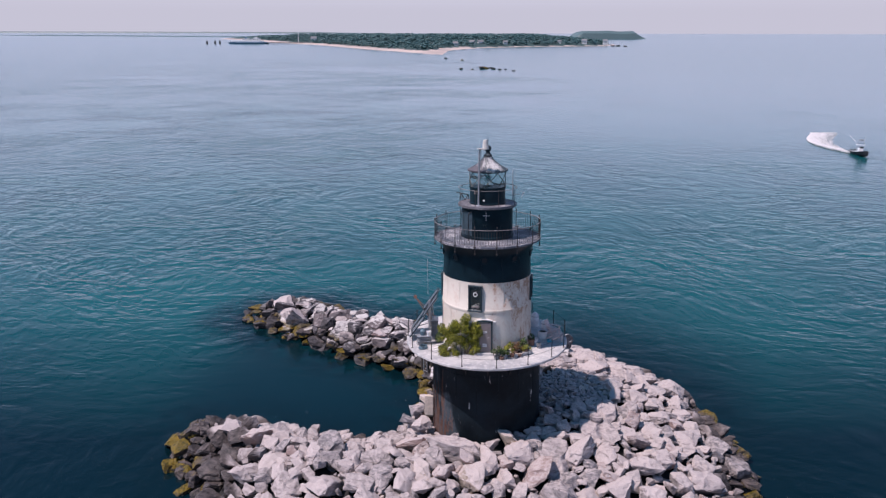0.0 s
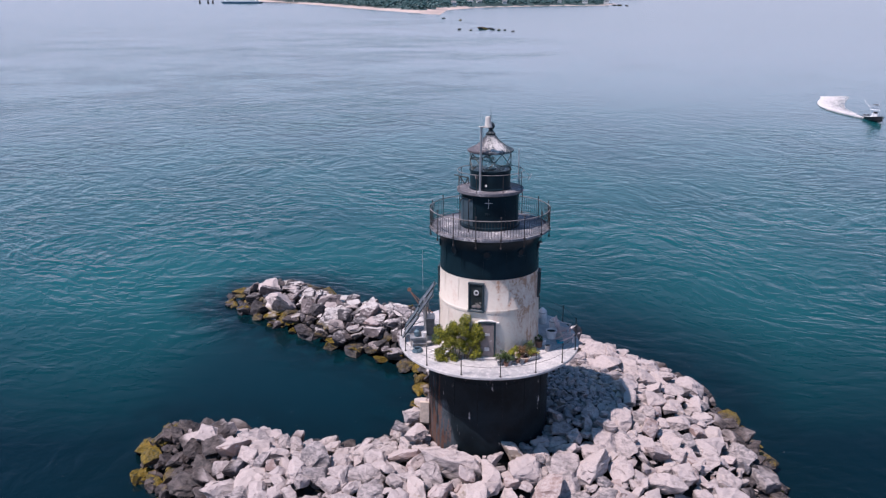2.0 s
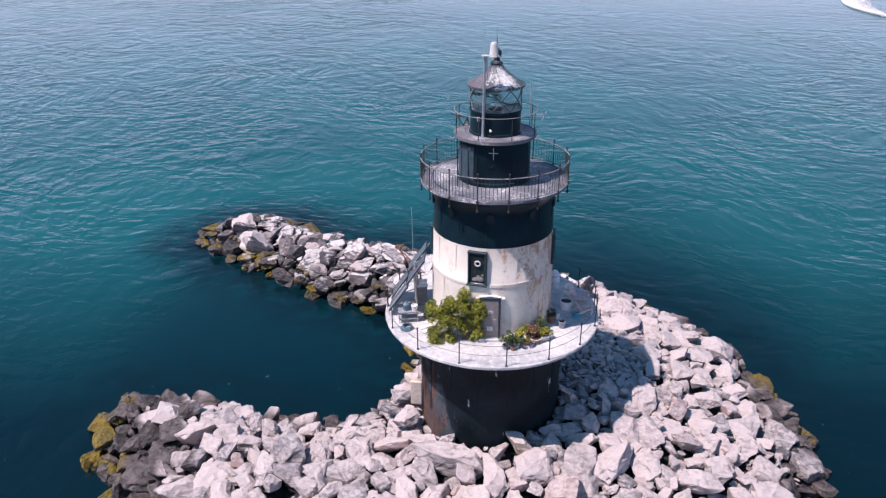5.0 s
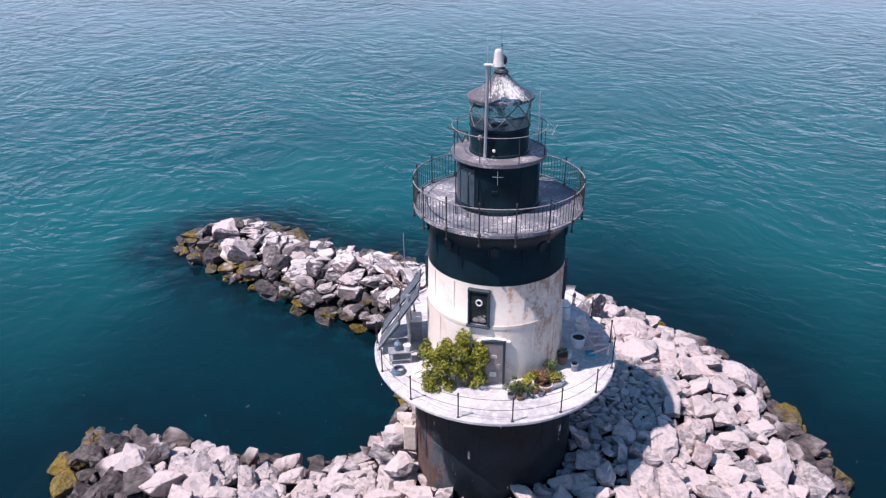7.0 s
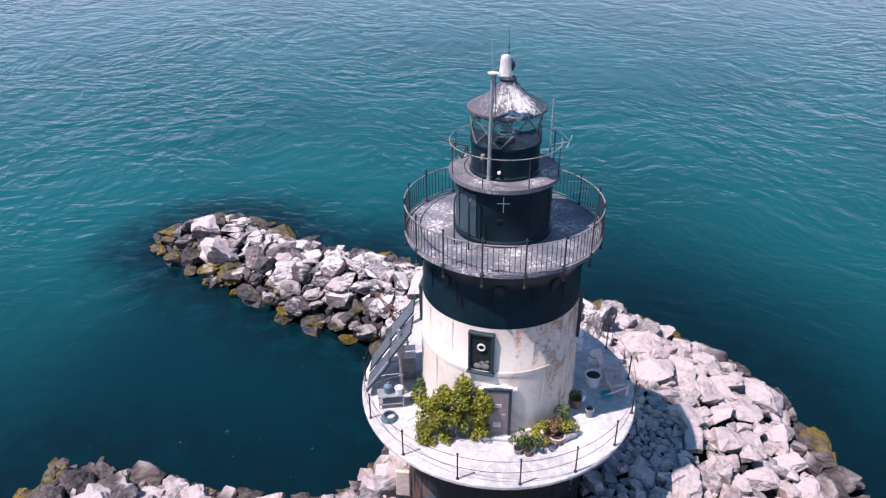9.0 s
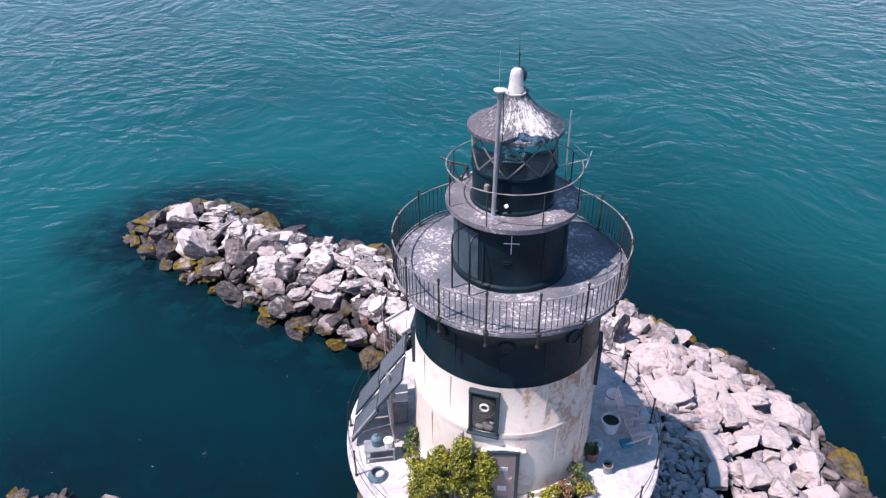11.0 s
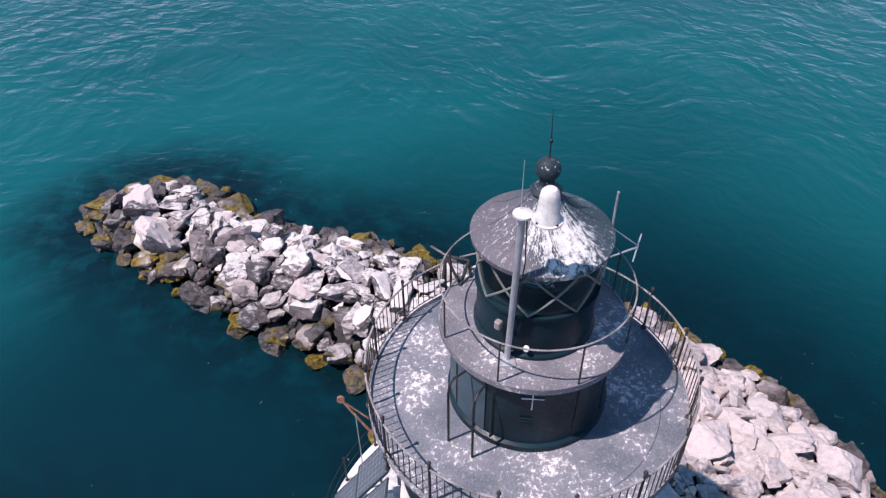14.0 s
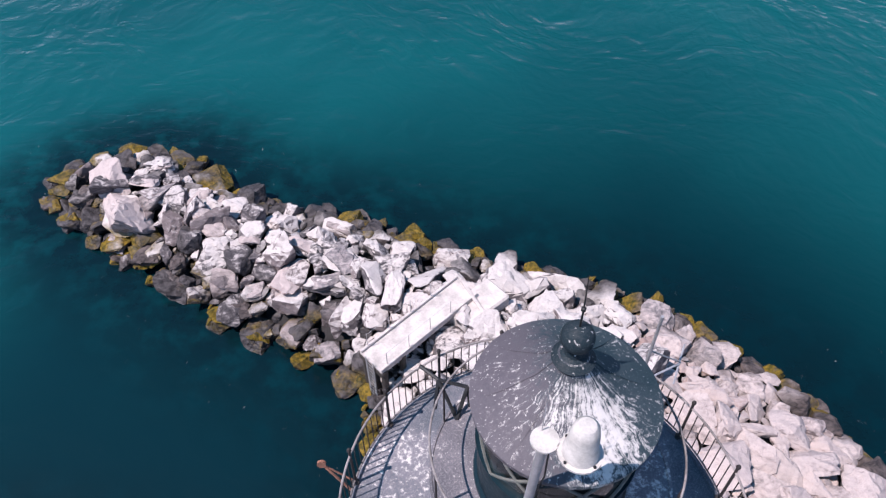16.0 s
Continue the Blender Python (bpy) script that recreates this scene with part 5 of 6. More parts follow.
    for zz, wid, ln in ((-0.5, 6, 36), (3.0, 7, 40)):
        pts = [(-ln, -wid), (ln * 0.8, -wid), (ln, 0), (ln * 0.8, wid), (-ln, wid)]
        for px, py in pts:
            hull.verts.new((px, py, zz))
    hull.verts.ensure_lookup_table()
    for i in range(5):
        j = (i + 1) % 5
        hull.faces.new([hull.verts[k] for k in (i, j, 5 + j, 5 + i)])
    hull.faces.new([hull.verts[5 + k] for k in range(5)])
    part("hull", hull, M_FERRYBLUE, fy)
    part("car_deck", box(B(), (62, 12, 3.2), Matrix.Translation((-4, 0, 4.6)), 0.3), M_BOATWHITE, fy)
    part("cabin", box(B(), (34, 10, 3.0), Matrix.Translation((4, 0, 7.7)), 0.3), M_BOATWHITE, fy)
    part("bridge", box(B(), (8, 9, 2.6), Matrix.Translation((14, 0, 10.5)), 0.3), M_BOATWHITE, fy)
    part("funnel", box(B(), (3, 3, 4), Matrix.Translation((-6, 0, 11.0)), 0.3), M_FERRYBLUE, fy)
    part("mast", tube(B(), [(14, 0, 11), (14, 0, 17)], 0.25, 6), M_BOATWHITE, fy)
    port = mesh_of("window", box(B(), (1.6, 0.1, 1.0)), M_DARK)
    for i in range(9):
        part("window", port, None, fy, m=Matrix.Translation((-10 + i * 3.4, -5.06, 8.0)))
    pole = thing("flagpole", Matrix.Translation((-335, 1460, 2.0)), "tall thin pale mast near the ferry dock", "mast")
    part("pole", tube(B(), [(0, 0, 0), (0, 0, 20)], 0.5, 6), M_BOATWHITE, pole)
    dock = thing("dock", Matrix.Translation((-345, 1392, 0)), "long low timber ferry dock", "dock")
    part("walkway", box(B(), (70, 5, 0.8), Matrix.Translation((0, 0, 2.4))), M_TIMBER, dock)
    pm = mesh_of("pile", tube(B(), [(0, 0, -1), (0, 0, 3.2)], 0.5, 6), M_TIMBER)
    for i in range(12):
        part("pile", pm, None, dock, m=Matrix.Translation((-33 + i * 6, -2.6, 0)))
    for x, y in ((-495, 1386), (-480, 1388), (-471, 1389)):
        dol = thing("mooring_dolphin", Matrix.Translation((x, y, 0)), "dark cluster of timber mooring piles", "piles", "mooring piles off the dock")
        for dx, dy in ((-0.9, -0.5), (0.9, -0.5), (0, 0.9)):
            part("pile", tube(B(), [(dx * 1.3, dy * 1.3, -1), (dx * 0.6, dy * 0.6, 6.0)], 0.8, 7), M_TIMBER, dol)


build_far_shore()


# ---- motor boat and its wake ----
def build_boat():
    m = Matrix.Translation((93.4, 165.0, 0)) @ Matrix.Rotation(radians(-94), 4, "Z") @ Matrix.Rotation(radians(-5), 4, "Y") @ Matrix.Scale(0.80, 4)
    boat = thing("motor_boat", m, "black-hulled sport fishing boat under way with a white tower", "boat")
    hull = B()
    rows = []
    for x, half, keel in ((-4.2, 1.45, -0.3), (-2, 1.55, -0.35), (1, 1.5, -0.35), (3, 1.1, -0.2), (4.3, 0.5, 0.1), (4.9, 0.06, 0.5)):
        sheer = 1.0 + max(0, x) * 0.12
        rows.append([hull.verts.new(p) for p in ((x, -half, sheer), (x, -half * 0.85, 0.2), (x, 0, keel), (x, half * 0.85, 0.2), (x, half, sheer))])
    for a, b in zip(rows, rows[1:]):
        for i in range(4):
            hull.faces.new((a[i], a[i + 1], b[i + 1], b[i]))
    hull.faces.new(rows[0])
    edge = [(r[0].co.copy(), r[4].co.copy()) for r in rows]
    part("hull", hull, M_HULL, boat, "glossy black hull")
    dk = B()
    top = [[dk.verts.new((p.x, p.y * 0.97, p.z - 0.04)) for p in pair] for pair in edge]
    for a, b in zip(top, top[1:]):
        dk.faces.new((a[0], a[1], b[1], b[0]))
    part("deck", dk, M_BOATWHITE, boat)
    part("console", box(B(), (1.3, 1.1, 1.1), Matrix.Translation((0.2, 0, 1.5)), 0.12), M_BOATWHITE, boat)
    part("windscreen", box(B(), (0.06, 1.0, 0.5), Matrix.Translation((0.75, 0, 2.25)) @ Matrix.Rotation(radians(-20), 4, "Y"), 0.02), M_DARK, boat)
    part("hard_top", box(B(), (2.2, 1.7, 0.1), Matrix.Translation((0, 0, 3.0)), 0.04), M_BOATWHITE, boat)
    for x in (-0.9, 0.9):
        for y in (-0.7, 0.7):
            part("top_leg", tube(B(), [(x, y, 0.9), (x * 0.9, y, 3.0)], 0.05, 6), M_GALV, boat)
    part("upper_rail", box(B(), (1.0, 1.0, 0.35), Matrix.Translation((0, 0, 4.4)), 0.06), M_GREYTUB, boat)
    for x in (-0.45, 0.45):
        for y in (-0.45, 0.45):
            part("tower_leg", tube(B(), [(x * 1.6, y * 1.4, 3.0), (x, y, 4.5)], 0.04, 6), M_GALV, boat)
    for y in (-0.5, 0.5):
        part("outboard", box(B(), (0.6, 0.45, 0.9), Matrix.Translation((-4.4, y, 1.1)), 0.12), M_HULL, boat)
    for y in (-1, 1):
        part("outrigger", tube(B(), [(0.3, y * 0.8, 2.9), (-2.5, y * 2.2, 5.6)], 0.03, 5), M_GALV, boat)
    # churned water astern: lumps of foam in a widening, curving trail
    rng = np.random.default_rng(21)
    ico = B()
    bmesh.ops.create_icosphere(ico, subdivisions=1, radius=1.0)
    iv = np.array([v.co[:] for v in ico.verts])
    idx = [[v.index for v in f.verts] for f in ico.faces]
    ico.free()
    verts, faces = [], []
    for k in range(6400):
        f = rng.random() ** 0.85
        # the hard inner edge runs straight astern, the fan of spray opens to one side
        ex, ey = 92.6 - 3.0 * math.sin(math.pi * min(1.0, f * 1.1)) + 6.5 * f ** 2.2, 167.5 + 34.0 * f
        fan = 13.0 * f ** 0.75 * (1.0 - 0.35 * f)
        s = rng.random() ** 1.7 if k % 3 else rng.random() ** 6
        if rng.random() < 0.55 * s * (0.6 + 0.4 * noise.noise((s * 6, f * 9, 3.0))):
            continue
        r = rng.uniform(0.07, 0.30) * (1.0 - 0.55 * s)
        c = np.array((ex + s * fan, ey - s * fan * 0.10 + 3.0 * s * f, 0.02 + 0.35 * (1 - s) * rng.random() * (1 - 0.6 * f)))
        i0 = len(verts)
        verts += (iv * np.array((r, r * 1.5, r * 0.3)) * (0.7 + 0.6 * rng.random((len(iv), 1))) + c).tolist()
        faces += [[i0 + a for a in t] for t in idx]
    me = bpy.data.meshes.new("wake")
    me.from_pydata(verts, [], faces)
    me.materials.append(M_FOAM)
    tagged(new("wake_foam", me), "white churned foam trailing behind the boat", "wake", kind="stuff")


build_boat()


# ---- boulders ----
def hull_rock(seed, chips=4, detail=True):
    """One quarried block: a skewed slab or a many-sided lump with broken-off corners, worn edges and uneven faces."""
    rng = np.random.default_rng(seed)
    bm = B()
    ext = np.array((0.80, rng.uniform(0.46, 0.78), rng.uniform(0.34, 0.62)))
    skew = rng.normal(size=2) * 0.20
    if seed % 5 < 2:
        # lump: points over a squared-off ellipsoid, so that the faces differ in size
        for _ in range(int(rng.integers(11, 19))):
            p = rng.normal(size=3)
            p = np.sign(p) * np.abs(p / np.abs(p).max()) ** 0.72 * rng.uniform(0.82, 1.08)
            p *= 1.12 / max(1.0, np.linalg.norm(p) ** 0.55)
            q = p * ext * 1.05
            q[:2] += skew * p[2]
            bm.verts.new(q)
    else:
        broken = set(rng.choice(8, min(chips, 7), replace=False).tolist())
        for k in range(8):
            sign = np.array(((k & 1) * 2 - 1, (k >> 1 & 1) * 2 - 1, (k >> 2 & 1) * 2 - 1), float)
            corner = sign * rng.uniform(0.55, 1.15, 3)
            spots = [corner]
            if k in broken:
                spots = [corner * np.where(np.arange(3) == i, rng.uniform(0.1, 0.65), 1.0) for i in range(3)]
            for p in spots:
                q = p * ext
                q[:2] += skew * p[2]
                bm.verts.new(q)
        if rng.random() < 0.5:
            bm.verts.new((ext[0] * rng.uniform(-0.5, 0.5), ext[1] * rng.uniform(-0.5, 0.5), ext[2] * 1.35))
    bmesh.ops.convex_hull(bm, input=bm.verts)
    loose = [v for v in bm.verts if not v.link_faces]
    if loose:
        bmesh.ops.delete(bm, geom=loose, context="VERTS")
    bmesh.ops.dissolve_limit(bm, angle_limit=radians(13), verts=bm.verts, edges=bm.edges)
    if detail:
        bmesh.ops.bevel(bm, geom=bm.edges[:], offset=0.035, segments=1, profile=0.6, affect="EDGES", clamp_overlap=True)
        bmesh.ops.triangulate(bm, faces=bm.faces)
        for limit in (0.6, 0.42, 0.28):
            bmesh.ops.subdivide_edges(bm, edges=[e for e in bm.edges if e.calc_length() > limit], cuts=1)
            bmesh.ops.triangulate(bm, faces=bm.faces)
        tilt = Vector(rng.normal(size=3)).normalized()
        for v in bm.verts:
            q = v.co * 1.6 + Vector((seed * 3.1, 0, 0))
            # ledges along one cleavage direction, and rough breaks between them
            level = v.co.dot(tilt) * 3.2 + noise.noise(q * 0.8) * 1.4
            ledge = (level - math.floor(level)) ** 3
            step = math.floor(noise.noise(q * 0.9 + Vector((5, 5, 5))) * 4) / 4
            v.co += v.co.normalized() * (0.075 * noise.noise(q * 2.3) + 0.035 * noise.noise(q * 5.5) + 0.08 * step - 0.055 * ledge)
    else:
        bmesh.ops.triangulate(bm, faces=bm.faces)
    return bm


PALE = [mesh_of("boulder", hull_rock(100 + i, 3 + i % 5), M_STONE) for i in range(36)]
LIMED = [mesh_of("boulder", hull_rock(200 + i, 3 + i % 5), M_LIMED) for i in range(26)]
SMALL = []
for i in range(14):
    sm = hull_rock(300 + i, 3 + i % 4, False)
    sm.verts.ensure_lookup_table()
    SMALL.append((np.array([v.co[:] for v in sm.verts]), [[v.index for v in f.verts] for f in sm.faces]))
    sm.free()


# the boulders that stand out: place, half length across and half length along
JETTY_A = (
    (-16.9, 63.9, 1.14, 1.19), (-14.9, 63.6, 0.88, 0.44), (-14.1, 62.5, 1.03, 0.64), (-15.6, 61.8, 1.19, 1.44), (-18.4, 63.2, 0.82, 0.73), (-20.8, 63.7, 0.67, 0.59),
    (-19.1, 62.4, 0.57, 0.77), (-15.9, 60.5, 0.71, 0.67), (-13.9, 59.5, 0.69, 0.75), (-15.6, 59.7, 0.71, 0.32), (-12.5, 58, 0.83, 0.79), (-12.2, 58.7, 0.53, 0.74),
    (-10.9, 60.7, 1.15, 0.56), (-10.9, 63, 0.65, 0.72), (-12, 62.8, 0.72, 0.82), (-8.6, 59.9, 0.67, 0.93), (-9.6, 57.3, 0.8, 0.75),
)
JETTY_B = (
    (-8.9, 56.1, 0.72, 0.92), (-7.8, 55.1, 0.65, 0.72), (-9.8, 55.8, 0.66, 0.65), (-6.4, 57.2, 0.86, 1.1), (-5.9, 58.8, 0.95, 0.54), (-4.6, 56.7, 0.99, 0.41),
    (-6.2, 56.1, 0.92, 0.59), (-8.1, 56.7, 0.65, 0.47), (-4, 57.9, 0.86, 0.82), (-4.4, 60.7, 0.77, 0.4), (-13.1, 65.5, 0.68, 0.52), (-14.5, 65.2, 0.67, 0.65),
    (-4.4, 53.7, 0.83, 0.73), (-4, 55.2, 1.04, 0.9), (-6, 54.8, 0.7, 0.86), (-8, 62.4, 0.8, 0.43),
)
BANK_A = (
    (10.7, 47.1, 1.04, 0.97), (12.8, 48.8, 0.84, 0.37), (14.6, 47.5, 1.14, 0.56), (12.2, 46.2, 0.78, 0.87), (11.4, 43.7, 0.73, 1.02),
    (10.9, 45.1, 0.61, 0.36), (14.9, 45.1, 0.92, 0.8), (14.6, 43, 0.8, 0.75), (15.9, 42.2, 0.93, 0.48), (17.9, 43.4, 0.68, 0.45), (16.5, 44.5, 0.53, 0.63),
    (11.2, 37.9, 0.82, 0.66), (8.9, 37.6, 0.81, 0.91),
)
BANK_B = (
    (16.2, 40.7, 0.69, 0.71), (15.7, 39.6, 1, 0.61), (12.6, 41.3, 0.48, 0.68), (11.4, 40.1, 0.53, 0.5), (14, 40.8, 0.69, 0.49), (13.8, 38.9, 0.52, 0.67),
    (17.4, 39.7, 0.81, 0.97), (15.1, 38, 0.64, 0.72), (13.6, 37.6, 0.57, 0.53), (11.7, 37.2, 0.62, 0.5), (6.6, 36.7, 0.91, 0.51), 
    (6.7, 38.6, 0.58, 0.62),
)
NEAR_A = (
    (-14.3, 41, 0.96, 0.86), (-15.6, 39.9, 0.79, 1.11), (-13.6, 38.7, 0.83, 0.69), (-12.5, 40.6, 0.74, 0.76), (-11.4, 40.9, 0.74, 0.76), (-9.7, 39.9, 0.65, 0.74),
    (-8.4, 39.6, 0.93, 0.67), (-6.9, 39.3, 0.71, 0.7), (-5.7, 36.4, 0.58, 0.81), (-3.7, 36.5, 0.78, 0.96), (-7.5, 37.3, 0.67, 0.75), (-9.5, 37.4, 0.67, 0.56),
    (-11.7, 36.3, 0.65, 0.91), (-13.7, 37.5, 0.81, 0.86),
)
NEAR_B = (
    (-18, 39.8, 0.66, 0.91), (-16.7, 39, 0.72, 0.63), (-18.3, 38.9, 0.73, 0.63), (-14.8, 36.7, 0.94, 0.81), (-10.3, 35.2, 0.88, 0.74), (-2.3, 37.3, 1.32, 0.52),
    (0.6, 35.7, 1.62, 0.77), (-0.8, 37.1, 0.79, 0.79), (4.3, 35.1, 1.1, 0.83), (2.2, 34.8, 0.73, 0.88), (6.5, 34.8, 0.97, 1.02), (9.4, 35.6, 0.74, 0.93),
    (11.4, 35, 1.1, 0.68),
)
BACK = ((-1.62, 57.9, 0.95, 0.72), (0.25, 57.1, 1.25, 0.78), (3.6, 56.2, 1.15, 0.95), (-1.35, 55.9, 0.62, 0.95), (-3.2, 54.9, 0.95, 0.62), (5.4, 55.0, 0.9, 0.8))
# boulders heaped against the caisson: place and half size
PILE = ((-2.35, 40.4, 2.7, 0.95), (-2.05, 38.7, 2.9, 0.95), (-1.75, 41.7, 2.8, 0.8), (-2.5, 39.4, 3.7, 0.62), (-2.0, 40.6, 3.75, 0.62), (-2.05, 39.8, 4.42, 0.5), (-1.7, 38.4, 3.95, 0.6), (-1.55, 40.8, 4.45, 0.48))
STANDOUT = [p for group in (JETTY_A, JETTY_B, BACK, BANK_A, BANK_B, NEAR_A, NEAR_B) for p in group]


def scatter(zone, rng, sizes, taken, within=None):
    """Throw rocks of falling size into free places of a zone; returns (x, y, radius)."""
    x0, x1, y0, y1, allowed = zone
    out = []
    for r, tries in sizes:
        xs, ys = rng.uniform(x0, x1, tries), rng.uniform(y0, y1, tries)
        if within is not None:
            keep = inside_and_distance(xs, ys, within) > -0.4
            xs, ys = xs[keep], ys[keep]
        ds = inside_and_distance(xs, ys, OUTLINE)
        for x, y, d in zip(xs, ys, ds):
            rr = r * rng.uniform(0.82, 1.2)
            if d < 0.35 + 0.85 * rr or not allowed(x, y, rr):
                continue
            near = taken["xy"]
            cell = (int(x // 2), int(y // 2))
            ok = True
            for cx in (-1, 0, 1):
                for cy in (-1, 0, 1):
                    for ox, oy, orr in near.get((cell[0] + cx, cell[1] + cy), ()):
                        if (ox - x) ** 2 + (oy - y) ** 2 < (0.72 * (orr + rr)) ** 2:
                            ok = False
                            break
            if ok:
                near.setdefault(cell, []).append((x, y, rr))
                out.append((x, y, rr))
    return out


APRON = [(5.4, 38.3), (8.2, 37.8), (10.5, 40.3), (11.2, 43.4), (10.0, 46.8), (7.4, 46.8), (5.6, 44.0)]


def not_tower(x, y, r):
    if (x - 2.5) ** 2 + (y - 40.05) ** 2 < (3.42 + r * 0.55) ** 2:
        return False
    if r > 0.25 and abs((x + 0.12) * -0.695 + (y - 53.62) * 0.719) < 0.75 + 0.3 * r and abs((x + 0.12) * 0.719 + (y - 53.62) * 0.695) < 2.9:
        return False
    # rubble apron beside the caisson holds small stones, a few middling ones at its foot
    if r > (0.27 if y > 41.0 else 0.40) and 5.3 < x < 11.3 and 37.7 < y < 46.9 and inside_and_distance(np.array([x]), np.array([y]), APRON)[0] > 0:
        return False
    return True


def build_rocks():
    rng = np.random.default_rng(42)
    taken = {"xy": {}}
    zones = (
        ("rock_jetty", "long low jetty of pale lime-whitened granite boulders, weedy at the waterline", (-23, -3, 47, 69, lambda x, y, r: y > 49.5 and x < -3.5 and not_tower(x, y, r))),
        ("rock_bank", "bank of lime-whitened granite boulders behind the lighthouse", (-4, 10, 49, 64, lambda x, y, r: y > 49.5 and -3.5 <= x < 9.0 and not_tower(x, y, r))),
        ("rock_jetty", "short curved jetty of pale angular granite boulders, weedy at its tip", (-21, -3.0, 24, 46, lambda x, y, r: x < -3.5 and not_tower(x, y, r))),
        ("rock_bank", "broad bank of pale pinkish granite boulders, weedy along the sea", (8.5, 21.5, 24, 60, lambda x, y, r: x >= 9.0 and not_tower(x, y, r))),
        ("rock_mound", "mound of pale pinkish granite boulders round the lighthouse foot", (-4, 9.5, 24, 50, lambda x, y, r: -3.5 <= x < 9.0 and y <= 49.5 and not_tower(x, y, r))),
    )
    sizes = ((0.92, 60), (0.76, 300), (0.60, 1300), (0.46, 3200), (0.35, 6000))
    little = ((0.27, 2600), (0.20, 2600), (0.14, 2000))
    apron = ((0.27, 12000), (0.20, 18000), (0.14, 14000))
    for name, label, zone in zones:
        ob = thing(name, I4, label, "rocks", "rock jetties and mound")
        ROCKS = LIMED if "lime" in label else PALE
        # core sheet, coloured near black for the shade in the gaps
        x0, x1, y0, y1, allowed = zone
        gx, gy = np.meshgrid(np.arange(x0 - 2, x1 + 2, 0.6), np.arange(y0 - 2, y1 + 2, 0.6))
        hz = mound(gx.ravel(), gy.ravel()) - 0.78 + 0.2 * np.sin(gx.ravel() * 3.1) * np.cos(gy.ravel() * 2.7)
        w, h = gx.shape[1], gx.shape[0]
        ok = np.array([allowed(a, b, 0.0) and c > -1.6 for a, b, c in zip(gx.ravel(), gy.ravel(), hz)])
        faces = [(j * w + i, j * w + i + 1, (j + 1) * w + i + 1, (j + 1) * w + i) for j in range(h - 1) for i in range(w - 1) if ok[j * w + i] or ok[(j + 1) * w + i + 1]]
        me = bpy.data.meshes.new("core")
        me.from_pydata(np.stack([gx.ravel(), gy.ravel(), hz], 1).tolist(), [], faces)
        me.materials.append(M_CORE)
        part("core", me, None, ob, "rubble core coloured near black as shade between the boulders")
        placed = [p for p in STANDOUT if allowed(p[0], p[1], 0.0)]
        for x, y, hw, hl in placed:
            taken["xy"].setdefault((int(x // 2), int(y // 2)), []).append((x, y, 0.52 * (hw + hl)))
            z = float(mound(np.array([x]), np.array([y]))[0])
            bo = part("boulder", ROCKS[rng.integers(len(ROCKS))], None, ob,
                      m=Matrix.Translation((x, y, max(z, 0.15) - 0.02)) @ Euler((rng.normal() * 0.20, rng.normal() * 0.20, rng.normal() * 0.3)).to_matrix().to_4x4())
            bo.scale = (hw * 1.12, hl * 1.35, 0.5 * (hw + hl) * rng.uniform(0.85, 1.15))
        if name == "rock_mound":
            for x, y, z, r in PILE:
                bo = part("boulder", ROCKS[rng.integers(len(ROCKS))], None, ob, m=Matrix.Translation((x, y, z)) @ Euler((rng.normal() * 0.2, rng.normal() * 0.2, rng.uniform(0, 6.28))).to_matrix().to_4x4())
                bo.scale = (r * 1.25, r * 1.2, r * 1.2)
                taken["xy"].setdefault((int(x // 2), int(y // 2)), []).append((x, y, r * 0.8))
        big = scatter(zone, rng, sizes, taken)
        small = scatter(zone, rng, little, taken)
        if name == "rock_mound" or zone[0] > 8:
            x0, x1, y0, y1, allowed = zone
            small += scatter((max(x0, 5), min(x1, 12.0), 37, 47.5, allowed), rng, apron, taken, APRON)
        # the nearest and largest are single boulders, the rest is joined
        big.sort(key=lambda p: -p[2] + (3.0 if p[1] < 29.5 else 0.0))
        rest = big[235:] + small
        for x, y, r in big[:235]:
            z = float(mound(np.array([x]), np.array([y]))[0])
            s = r * rng.uniform(1.12, 1.42)
            bo = part("boulder", ROCKS[rng.integers(len(ROCKS))], None, ob,
                      m=Matrix.Translation((x, y, z - 0.10 + rng.normal() * 0.13)) @ Euler((rng.normal() * 0.34, rng.normal() * 0.34, rng.uniform(0, 6.28))).to_matrix().to_4x4())
            bo.scale = (s, s * rng.uniform(0.85, 1.15), s * rng.uniform(0.75, 1.1))
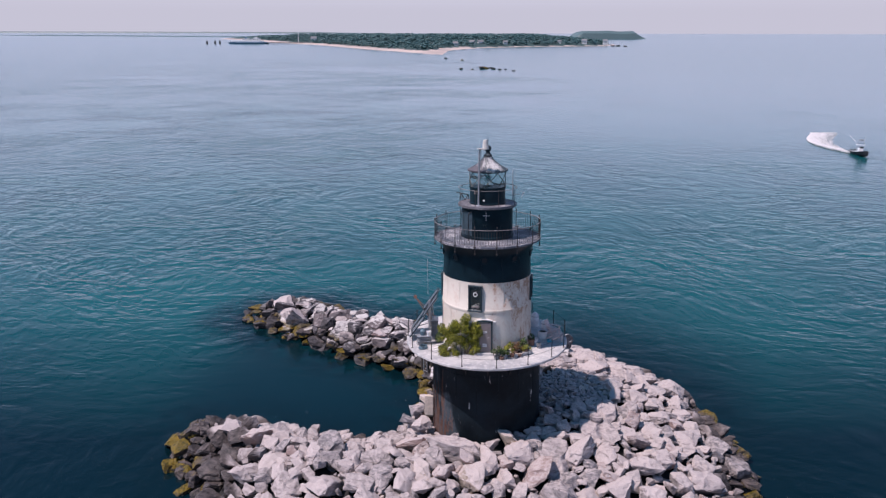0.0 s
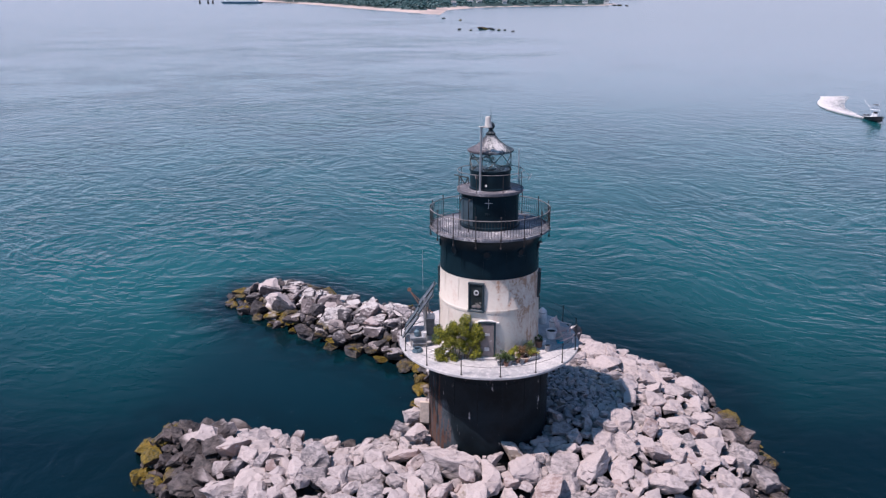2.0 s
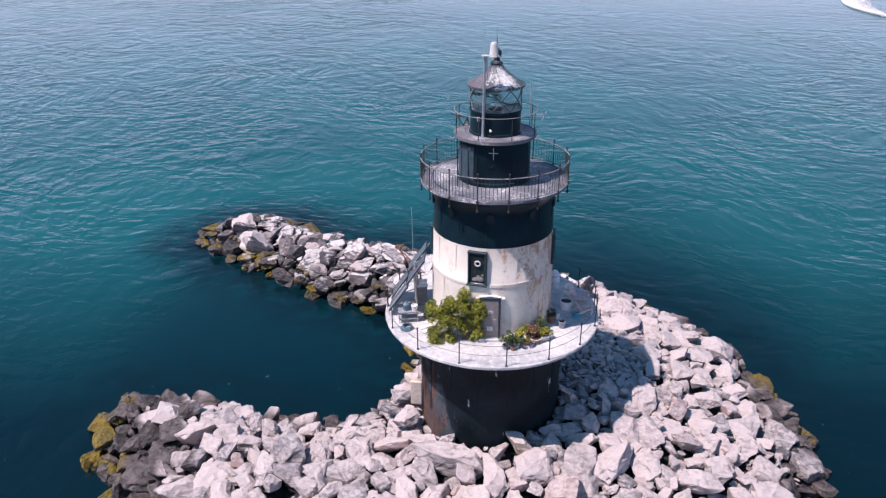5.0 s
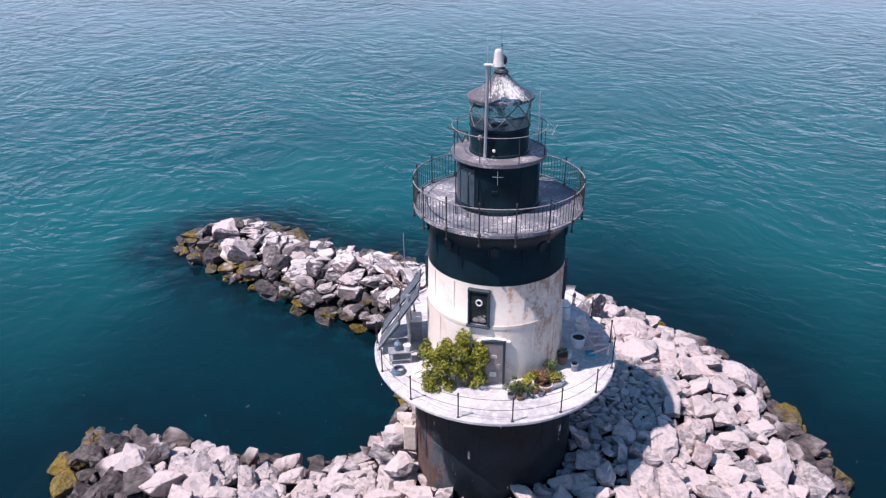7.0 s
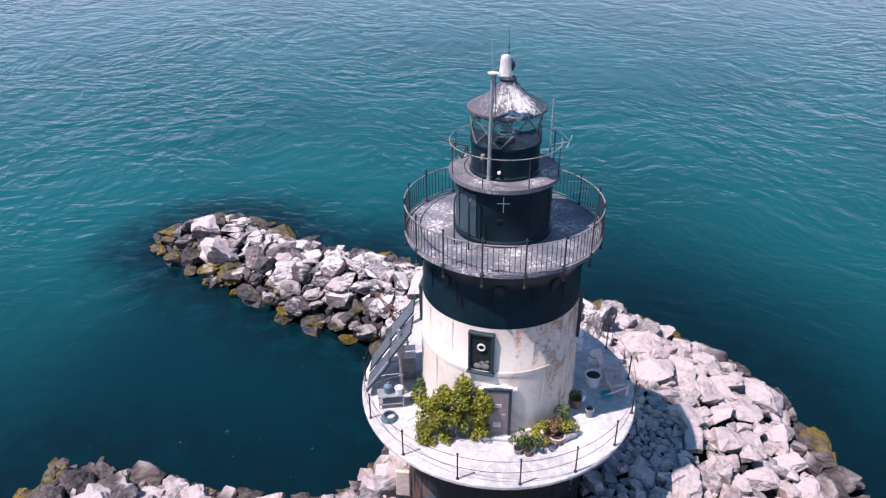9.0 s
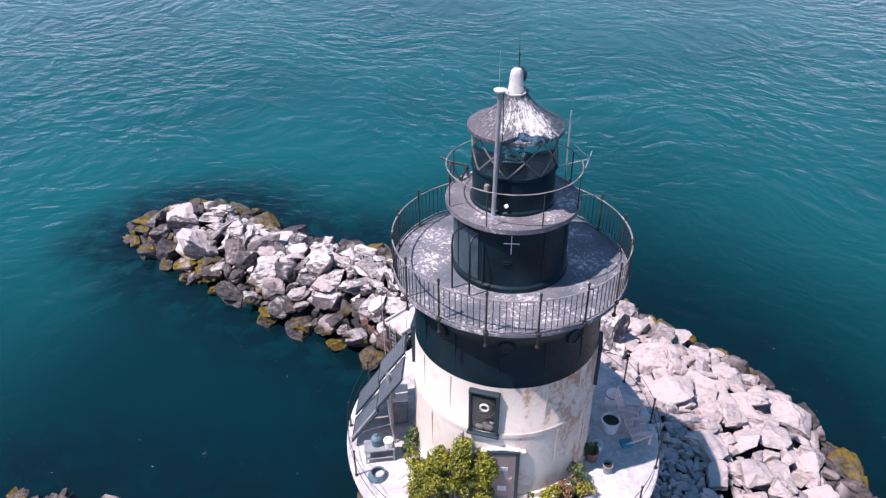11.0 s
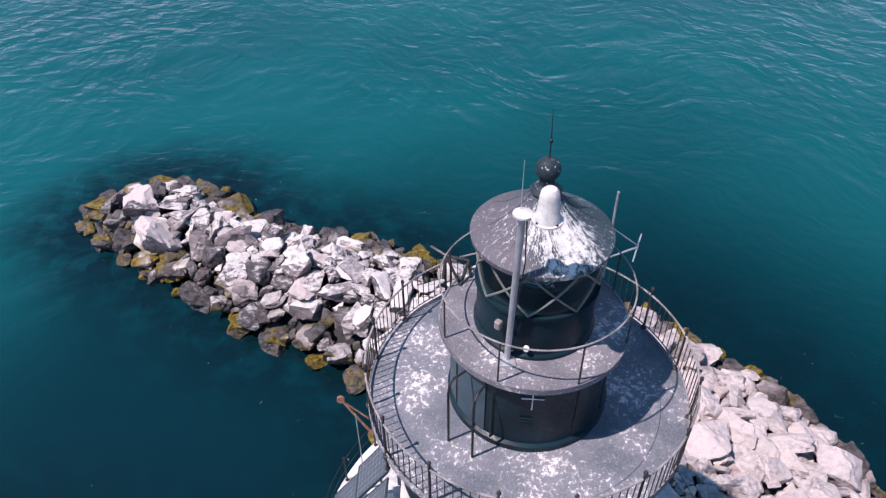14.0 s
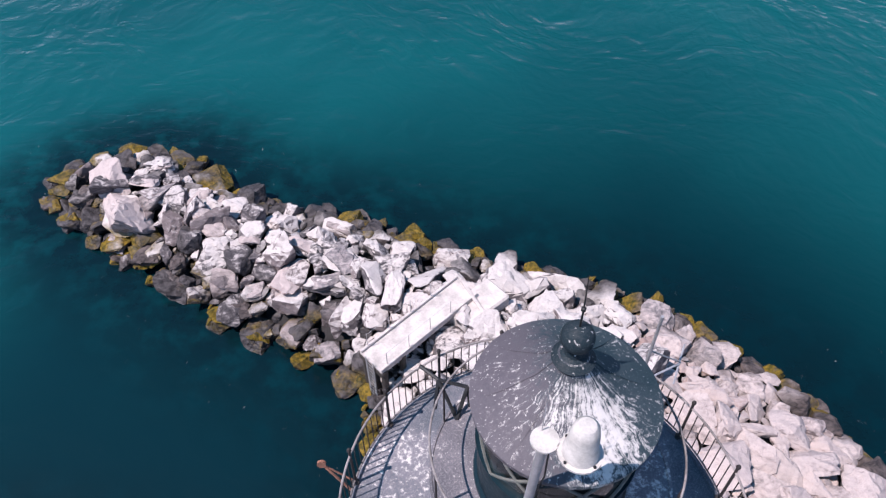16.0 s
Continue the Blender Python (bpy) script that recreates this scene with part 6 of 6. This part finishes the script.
        # low weedy rocks awash along the edge
        xs, ys = rng.uniform(x0, x1, 9000), rng.uniform(y0, y1, 9000)
        used = []
        for x, y, d in zip(xs, ys, inside_and_distance(xs, ys, OUTLINE)):
            r = rng.uniform(0.42, 0.85)
            if 0.25 < d < 1.0 and y > 31 and allowed(x, y, 0) and all((x - p) ** 2 + (y - q) ** 2 > (1.25 * (r + t)) ** 2 for p, q, t in used):
                used.append((x, y, r))
                bo = part("weedy_rock", ROCKS[rng.integers(len(ROCKS))], None, ob, m=Matrix.Translation((x, y, rng.uniform(0.0, 0.3))) @ Euler((rng.normal() * 0.25, rng.normal() * 0.25, rng.uniform(0, 6.28))).to_matrix().to_4x4())
                bo.scale = (r * 1.15, r * 1.1, r * 1.15)
        verts, faces = [], []
        for x, y, r in rest:
            z = float(mound(np.array([x]), np.array([y]))[0])
            v, f = SMALL[rng.integers(len(SMALL))]
            rot = np.array(Euler((rng.normal() * 0.35, rng.normal() * 0.35, rng.uniform(0, 6.28))).to_matrix())
            i0 = len(verts)
            lift = -0.10 if r > 0.35 else -0.21
            verts += ((v * r * 1.3) @ rot.T + np.array((x, y, z + lift))).tolist()
            faces += [[i0 + a for a in t] for t in f]
        me = bpy.data.meshes.new("rubble")
        me.from_pydata(verts, [], faces)
        me.materials.append(M_LIMEDS if "lime" in label else M_STONES)
        tagged(part("rubble", me, None, ob, "smaller granite stones filling the gaps"), kind="stuff")
    # awash rocks off the far beach
    for x, y, s in ((-2, 526, 1.5), (6, 519, 1.2), (15, 534, 3.2), (20, 541, 2.6), (22, 528, 1.6), (26, 520, 1.5), (30, 522, 1.3), (35, 506, 1.5), (-2, 680, 2.0), (-18, 719, 2.2), (264, 1262, 4.0), (272, 1240, 3.5), (255, 1262, 4.0)):
        ob = new("rock", LIMED[int(x + y) % len(LIMED)])
        ob.matrix_world = Matrix.Translation((x, y, 0.2)) @ Matrix.Rotation(x, 4, "Z") @ Matrix.Diagonal((s * 1.3, s, s * 0.9, 1))
        tagged(ob, "dark rock awash off the far beach", "rock", "awash rocks off the beach")


build_rocks()
